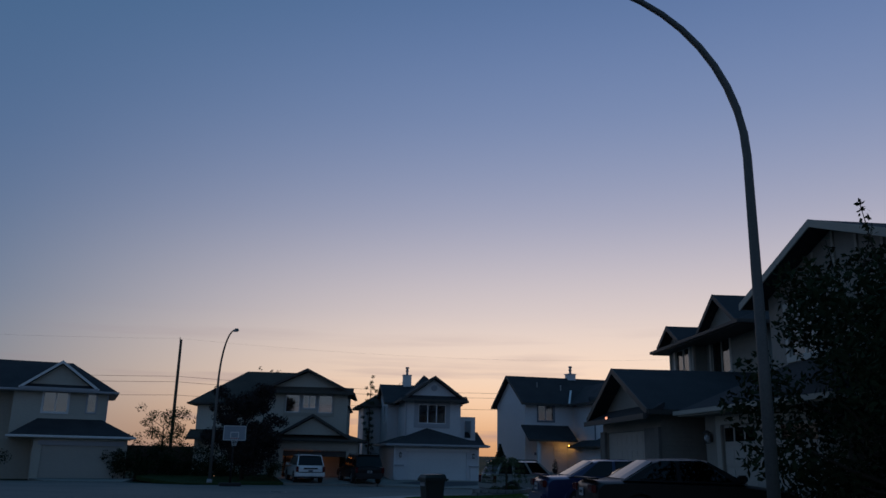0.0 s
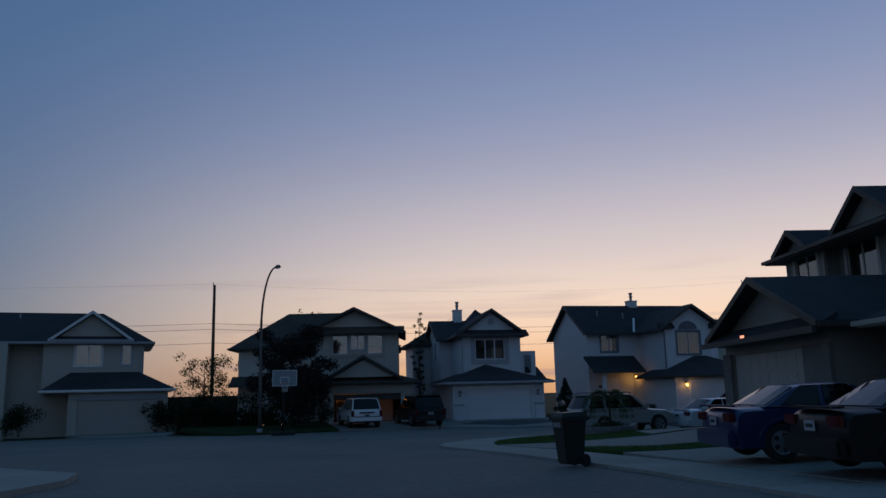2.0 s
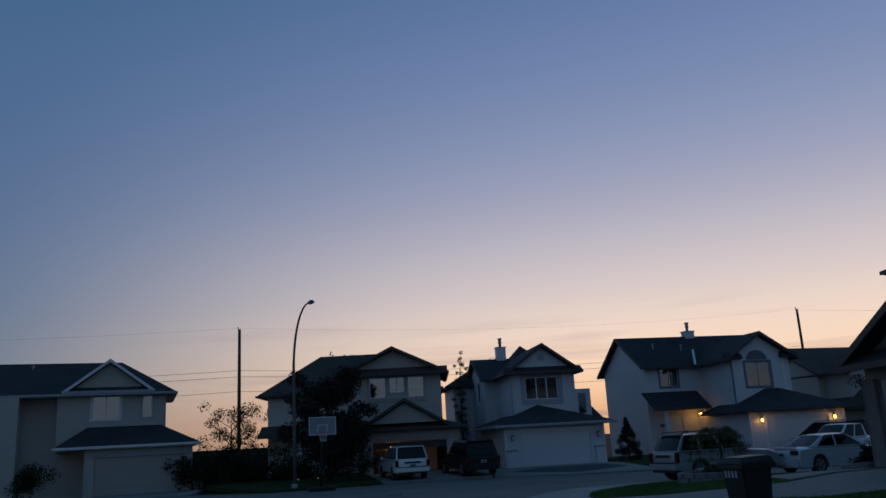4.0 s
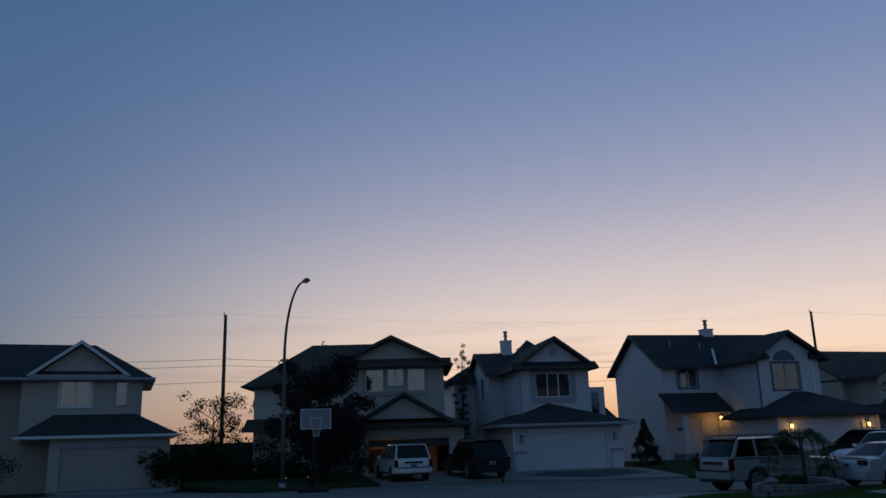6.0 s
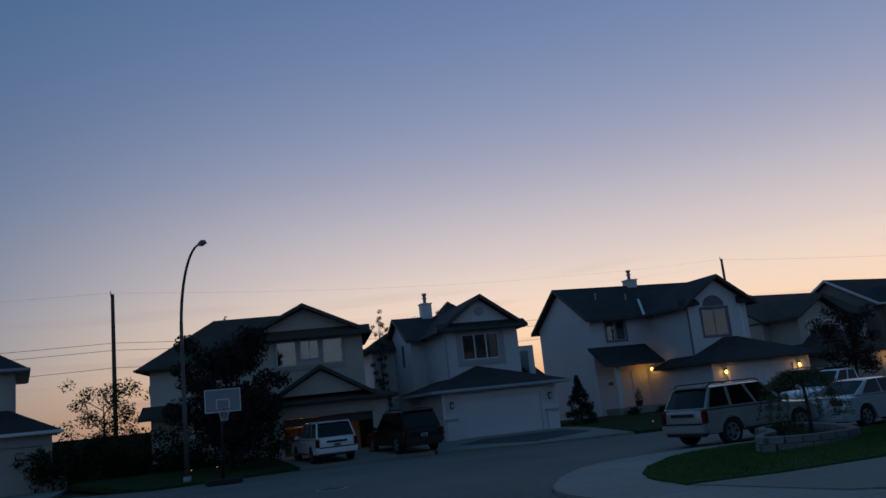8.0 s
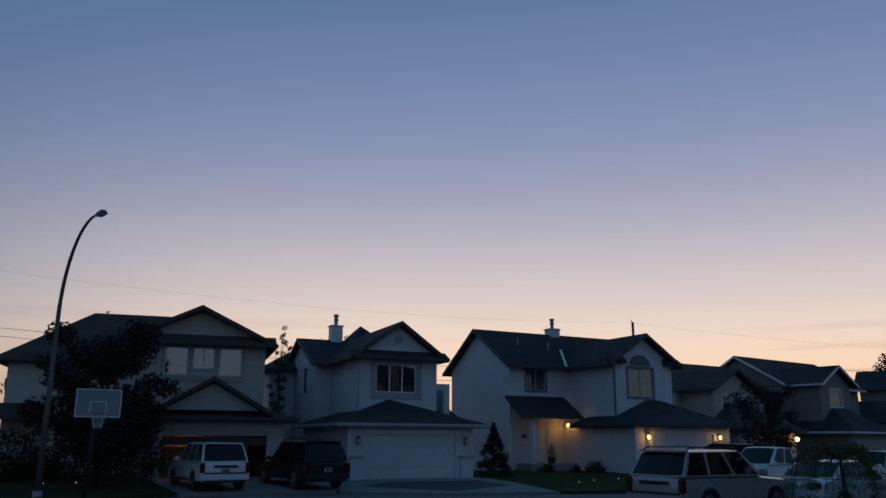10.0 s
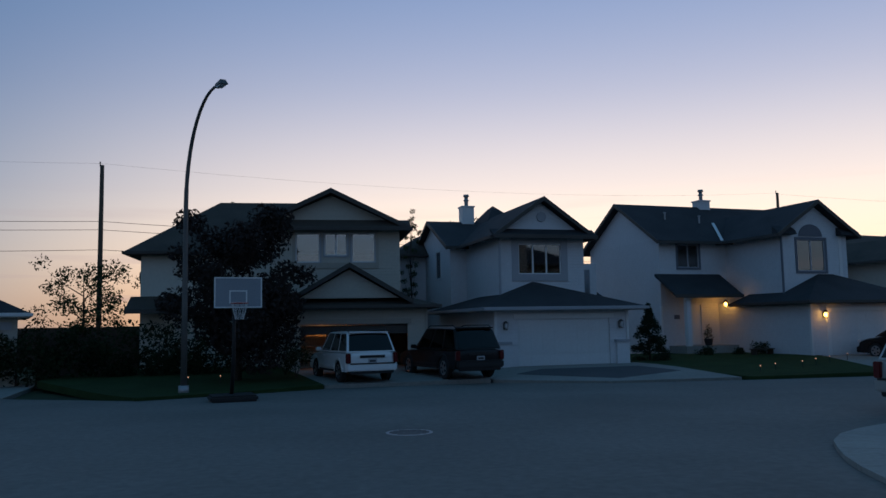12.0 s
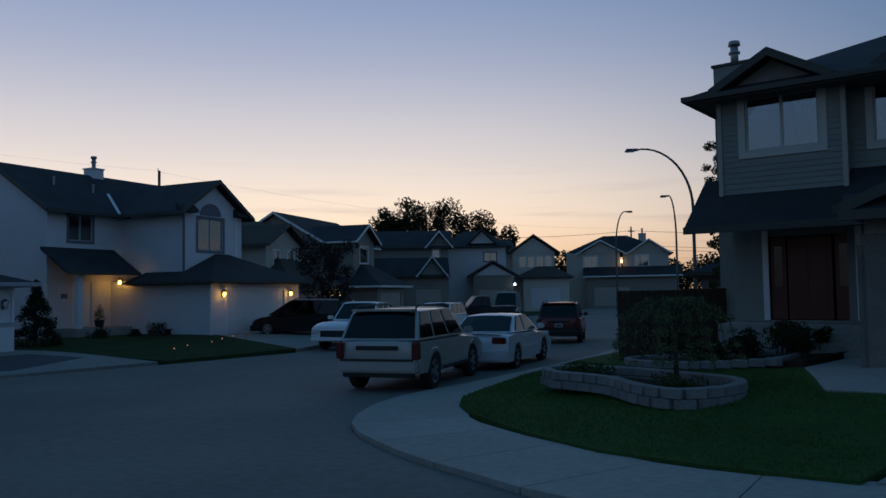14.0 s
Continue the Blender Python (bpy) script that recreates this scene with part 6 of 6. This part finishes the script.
for k, (x, y, r, hh) in enumerate(((7.6, 57.4, 0.55, 0.7), (10.2, 57.3, 0.6, 0.8), (9.3, 57.5, 0.4, 0.5), (-15.6, 50.2, 1.0, 1.4), (-13.7, 51.2, 0.9, 1.2), (-17.2, 51.5, 1.1, 1.8), (-10.9, 47.9, 0.7, 1.3), (-11.6, 49.6, 0.9, 1.6))):
    shrub(x, y, gz(x, y) + 0.25, r, hh, "low dark garden shrub", M_LEAF_D, 50 + k)

shrub(-28.6, 43.6, gz(-28.6, 43.6) + 0.1, 1.3, 2.1, "dark rounded shrub before a beige house", M_LEAF_D, 77, 2600, 0.07)
# garden of the corner house
rng_h = random.Random(9)


def wall_block_ring(cx, cy, name, label, outline, courses, zf, hb=0.17):
    """A low dry-stacked garden wall: every block a piece of its own."""
    ob = thing(name, pose(cx, cy, 0), label, "planter")
    data = []
    for s in range(4):
        bm = bmesh.new()
        bx(bm, -0.155, 0.155, -0.09, 0.09, 0, hb - 0.004)
        for v in bm.verts:
            v.co += Vector((noise.random(), noise.random(), 0)) * 0.02
        bmesh.ops.bevel(bm, geom=bm.edges[:], offset=0.014, segments=1, affect="EDGES")
        me = bpy.data.meshes.new("block")
        bm.to_mesh(me)
        bm.free()
        me.materials.append(M_BLOCK)
        data.append(me)
    line = smooth_line(outline + outline[:1], 8)
    seg, acc = [], 0
    for a, b in zip(line, line[1:]):
        seg.append((acc, Vector(a), Vector(b)))
        acc += (Vector(b) - Vector(a)).length
    rng = random.Random(6)
    for c in range(courses):
        s = 0.15 * (c % 2)
        while s < acc:
            st, a, b = [q for q in seg if q[0] <= s + 1e-6][-1]
            p = a + (b - a).normalized() * (s - st)
            blk = new("block", data[rng.randrange(4)])
            blk.parent = ob
            d = b - a
            blk.matrix_basis = pose(p.x - cx, p.y - cy, zf(p.x, p.y) + 0.1 + c * hb, 0, 0, math.degrees(math.atan2(d.y, d.x)) + rng.uniform(-3, 3))
            s += 0.315
    return ob


PLANT = [(4.45, 29.5), (4.3, 28.4), (3.65, 27.4), (3.5, 26.65), (4.4, 26.3), (5.3, 26.7), (5.6, 27.7), (5.8, 29.0), (5.5, 30.0), (4.95, 30.1)]
wall_block_ring(4.7, 28.2, "planter", "kidney-shaped planter of stacked grey blocks on a lawn", PLANT, 2, lambda x, y: lot_z(4.7, 28.2) + 0.02, 0.15)
bm = bmesh.new()
inner = [(4.7 + (x - 4.7) * 0.92, 28.2 + (y - 28.2) * 0.92) for x, y in smooth_line(PLANT + PLANT[:1], 4)[:-1]]
zs_ = lot_z(4.7, 28.2) + 0.1
solid(bm, [(x, y, zs_) for x, y in inner], [(x, y, zs_ + 0.14) for x, y in inner])
tagged(part("planter_soil", bm, M_SOIL), "dark garden soil inside a block planter", "soil", "", "stuff")
wt = thing("weeping_tree", pose(4.75, 27.4, zs_ + 0.14, 0, 0, 0) @ Matrix.Scale(0.88, 4), "small weeping tree with a drooping crown in a planter", "tree", "trees")
bm = bmesh.new()
tube(bm, [(0, 0, -0.05), (0.04, 0.02, 0.7), (0, 0, 1.35)], [0.055, 0.045, 0.03], 8)
part("trunk", bm, M_BARK, wt, "", True)
rng_t = random.Random(17)
cl = []
for k in range(34):
    a, s = rng_t.uniform(0, 6.28), rng_t.uniform(0.45, 1.0)
    bm = bmesh.new()
    pts = [(0, 0, 1.3), (0.5 * s * math.cos(a), 0.5 * s * math.sin(a), 1.55), (0.95 * s * math.cos(a), 0.95 * s * math.sin(a), 1.25), (1.15 * s * math.cos(a), 1.15 * s * math.sin(a), 0.55)]
    tube(bm, pts, [0.014, 0.01, 0.007, 0.003], 4)
    part("drooping_branch", bm, M_BARK, wt)
    for t in range(7):
        q = Vector(pts[1]).lerp(Vector(pts[2]), t / 3) if t < 4 else Vector(pts[2]).lerp(Vector(pts[3]), (t - 3) / 3)
        cl.append((*q, 0.1, 1.0))
leaves("crown", cl, 5200, 0.026, M_LEAF_W, wt, 71)
for k, (x, y) in enumerate(((4.4, 27.4), (5.0, 29.0), (5.2, 29.5), (4.8, 29.5), (4.2, 26.9))):
    shrub(x, y, zs_ + 0.13, 0.3, 0.26, "small flowering plant in a block planter", M_LEAF, 80 + k, 320, 0.035)
BED = [(8.9, 27.6), (8.7, 29.0), (9.6, 31.0), (10.6, 31.9), (11.4, 31.2), (11.0, 28.0)]
wall_block_ring(10, 29, "garden_edging", "low grey block edging along a flower bed", BED, 1, lambda x, y: lot_z(x, y) + 0.05, 0.16)
pad("flower_bed", [(9.0, 27.1), (9.2, 29), (9.8, 30.8), (10.6, 31.6), (11.9, 31.3), (12.4, 27)], 0.22, M_SOIL, lot_z, 1.5, label="dark planted flower bed by the house", category="flower bed", kind="stuff")
for k in range(16):
    x, y = 9.4 + 2.1 * rng_h.random(), 27.4 + 3.8 * rng_h.random()
    shrub(x, y, lot_z(x, y) + 0.22, rng_h.uniform(0.25, 0.45), rng_h.uniform(0.4, 0.9), "leafy plant in a dark flower bed", M_LEAF_D, 100 + k, 420, 0.045)
pad("garden_path", [(5.4, 25.4), (5.7, 23.7), (8.8, 25.5), (12.0, 24.8), (12.0, 26.4), (10.6, 26.9), (8.8, 27.0)], 0.115, M_WALK, lot_z, 1.5, label="pale concrete path to the front steps", category="path")

bh = thing("bush_row", pose(0, 0, 0), "dense row of dark garden bushes", "bushes")
bm = bmesh.new()
for k in range(12):
    p = Vector((-22.6, 48.9)).lerp(Vector((-14.6, 50.4)), k / 11)
    tube(bm, [(p.x, p.y, 0.0), (p.x + rng_h.uniform(-.2, .2), p.y, 1.6)], [0.05, 0.02], 5)
part("stem", bm, M_BARK, bh)
leaves("foliage", [(-22.6 + 8.2 * t + rng_h.uniform(-.5, .5), 48.8 + 1.8 * t + rng_h.uniform(-.5, .5), rng_h.uniform(0.3, 2.0), rng_h.uniform(0.4, 0.75), 0.9) for t in (k / 60 for k in range(61))], 9000, 0.09, M_LEAF_D, bh, 63)

# fences between the gardens
def fence(a, b, h, label):
    ob = thing("fence", pose(0, 0, 0), label, "fence", "fences")
    a, b = Vector(a), Vector(b)
    n = int((b - a).length / 0.16)
    ang = math.degrees(math.atan2(b.y - a.y, b.x - a.x))
    bm = bmesh.new()
    bx(bm, -0.078, 0.078, -0.012, 0.012, 0, h)
    me = bpy.data.meshes.new("board")
    bm.to_mesh(me)
    bm.free()
    me.materials.append(M_FENCE)
    for k in range(n):
        p = a.lerp(b, (k + 0.5) / n)
        o = new("board", me)
        o.parent = ob
        o.matrix_basis = pose(p.x, p.y, gz(p.x, p.y) - 0.05 + 0.02 * noise.random(), 0, 0, ang)
    for z in (0.4, h - 0.3):
        bm = bmesh.new()
        q = Matrix.Rotation(math.radians(ang), 4, "Z")
        bx(bm, 0, (b - a).length, 0.015, 0.06, z, z + 0.09)
        bmesh.ops.transform(bm, matrix=Matrix.Translation((a.x, a.y, gz(a.x, a.y))) @ q, verts=bm.verts)
        part("rail", bm, M_FENCE, ob)


fence((-22.2, 51.2), (-17.6, 54.6), 1.85, "dark board fence between two houses")
fence((-32, 68), (-14, 70), 2.4, "dark board fence behind gardens")
fence((12.0, 33.15), (14.6, 31.3), 2.0, "dark stained board fence beside a corner house")

# small lights and clutter
def solar_light(x, y, zf):
    ob = thing("solar_light", pose(x, y, zf(x, y) + 0.1), "small solar garden light on a stake", "garden light", "garden lights")
    bm = bmesh.new()
    tube(bm, [(0, 0, 0), (0, 0, 0.25)], [0.012, 0.012], 5)
    part("stake", bm, M_PLASTIC, ob)
    bm = bmesh.new()
    bmesh.ops.create_icosphere(bm, subdivisions=1, radius=0.022, matrix=Matrix.Translation((0, 0, 0.28)))
    part("lamp", bm, M_GLOW_S, ob, "faint amber glow")


for x, y in ((6.3, 47.4), (7.2, 48.2), (8.6, 49.0), (9.6, 50.0), (10.6, 50.9), (12.0, 52.2)):
    solar_light(x, y, LOT_D)
for x, y in ((-14.2, 45.6), (-13.2, 46.0)):
    solar_light(x, y, LOT_B)
pot = thing("plant_pot", H_D @ pose(-2.2, 5.6, 0.8), "dark plant pot with a bare shrub on a porch", "plant pot")
bm = bmesh.new()
tube(bm, [(0, 0, 0), (0, 0, 0.35)], [0.17, 0.24], 14)
part("pot", bm, M_PLASTIC, pot)
leaves("foliage", [(0, 0, 0.55, 0.28, 1.2), (0.03, 0, 0.9, 0.16, 1.6)], 260, 0.045, M_LEAF_D, pot, 91)
bench = thing("garden_bench", H_D @ pose(-1.9, 2.0, 0.3), "low dark garden bench beside a wall", "bench")
box("seat", -0.6, 0.6, -0.2, 0.2, 0.36, 0.41, M_FENCE, bench)
for x in (-0.52, 0.46):
    box("leg", x, x + 0.06, -0.18, 0.18, 0, 0.36, M_FENCE, bench)
# wall light of the stone garage
wl_ = thing("garage_downlight", H_R @ pose(6.95, -4.62, 3.46), "small lit red-amber light on a garage eave", "wall lamp")
box("housing", -0.17, 0.17, -0.05, 0.05, 0, 0.1, M_TRIM_D, wl_)
box("lens", -0.14, 0.14, -0.056, -0.05, 0.01, 0.09, emitter("dim_amber_lens", (1.0, 0.38, 0.22), 1.3), wl_)
sconce(H_N @ pose(0.75, -0.03, 2.75), "unlit white wall lantern beside a garage door", False)
# lit interior of the open garage
shelf = thing("garage_shelf", H_B @ pose(0.3, 2.8, 0.26), "wooden garage shelf stacked with boxes", "shelf")
for x in (-0.4, 0.9):
    box("upright", x, x + 0.06, -0.2, 0.25, 0, 1.8, M_FENCE, shelf)
for z in (0.3, 0.9, 1.5):
    sh = box("shelf_board", -0.4, 0.96, -0.2, 0.25, z, z + 0.04, M_FENCE, shelf)
bulb = thing("bare_bulb", H_B @ pose(1.1, 2.3, 2.48), "lit bare bulb under a garage ceiling", "lamp")
bm = bmesh.new()
bmesh.ops.create_icosphere(bm, subdivisions=2, radius=0.05)
part("globe", bm, M_GLOW, bulb)
# far lights
for hm, x, y, z, mt, lb in ((pose(27.5, 66.5, 0, 0, 0, 25), 0.15, -0.4, 2.25, M_GLOW_F, "lit amber lantern on a far garage"), (pose(57.6, 81.1, 0, 0, 0, -47), 4.4, -2.5, 3.0, M_GLOW_W, "lit white lamp on a far house"), (pose(83.4, 78.7, 0, 0, 0, -57), 0.0, 0.6, 6.0, M_GLOW_F, "lit amber lamp on a far house")):
    o = thing("far_lamp", hm @ pose(x, y, z), lb, "wall lamp")
    bm = bmesh.new()
    bmesh.ops.create_icosphere(bm, subdivisions=1, radius=0.16)
    part("globe", bm, mt, o)
    box("bracket", -0.05, 0.05, 0.1, 0.4, -0.05, 0.05, M_TRIM_D, o)

# lawn blades, thickest where the walk passes
rng_g = np.random.default_rng(77)


def blades(name, x0, x1, y0, y1, n, ok, zf, up, label, h=0.034):
    xs, ys = rng_g.uniform(x0, x1, n), rng_g.uniform(y0, y1, n)
    vs, fs = [], []
    for x, y in zip(xs.tolist(), ys.tolist()):
        if not ok(x, y):
            continue
        z = zf(x, y) + up
        a = rng_g.random() * 6.28
        dx, dy = 0.011 * math.cos(a), 0.011 * math.sin(a)
        lx, ly = rng_g.normal(0, 0.018), rng_g.normal(0, 0.018)
        k = len(vs)
        vs += [(x - dx, y - dy, z - 0.01), (x + dx, y + dy, z - 0.01), (x + lx, y + ly, z + h * (0.5 + rng_g.random()))]
        fs.append((k, k + 1, k + 2))
    me = bpy.data.meshes.new(name)
    me.from_pydata(vs, [], fs)
    me.materials.append(M_BLADE)
    tagged(new(name, me), label, "grass", "", "stuff")


def in_poly(poly):
    def f(x, y):
        c = False
        for (ax, ay), (bx_, by_) in zip(poly, poly[1:] + poly[:1]):
            if (ay > y) != (by_ > y) and x < (bx_ - ax) * (y - ay) / (by_ - ay) + ax:
                c = not c
        return c
    return f


blades("grass", 0.5, 12, 23.4, 34.2, 74000, in_poly([(0.9, 23.5), (0.74, 24.9), (0.82, 26.2), (1.25, 27.55), (1.72, 28.5), (2.27, 29.55), (2.8, 30.25), (3.6, 30.95), (4.8, 31.55), (7.2, 32.6), (11.3, 34.0), (10.2, 31.8), (8.6, 29.5), (8.8, 27.1), (5.35, 25.5), (5.5, 23.6)]), lot_z, 0.10, "short mown grass blades on a corner lawn")
blades("grass", 3, 10.6, 17.8, 20.9, 12000, in_poly([(3.1, 20.9), (4.2, 18.2), (10.6, 17.8), (10.2, 19.7), (5.2, 19.5)]), lot_z, 0.10, "short grass blades between two driveways")
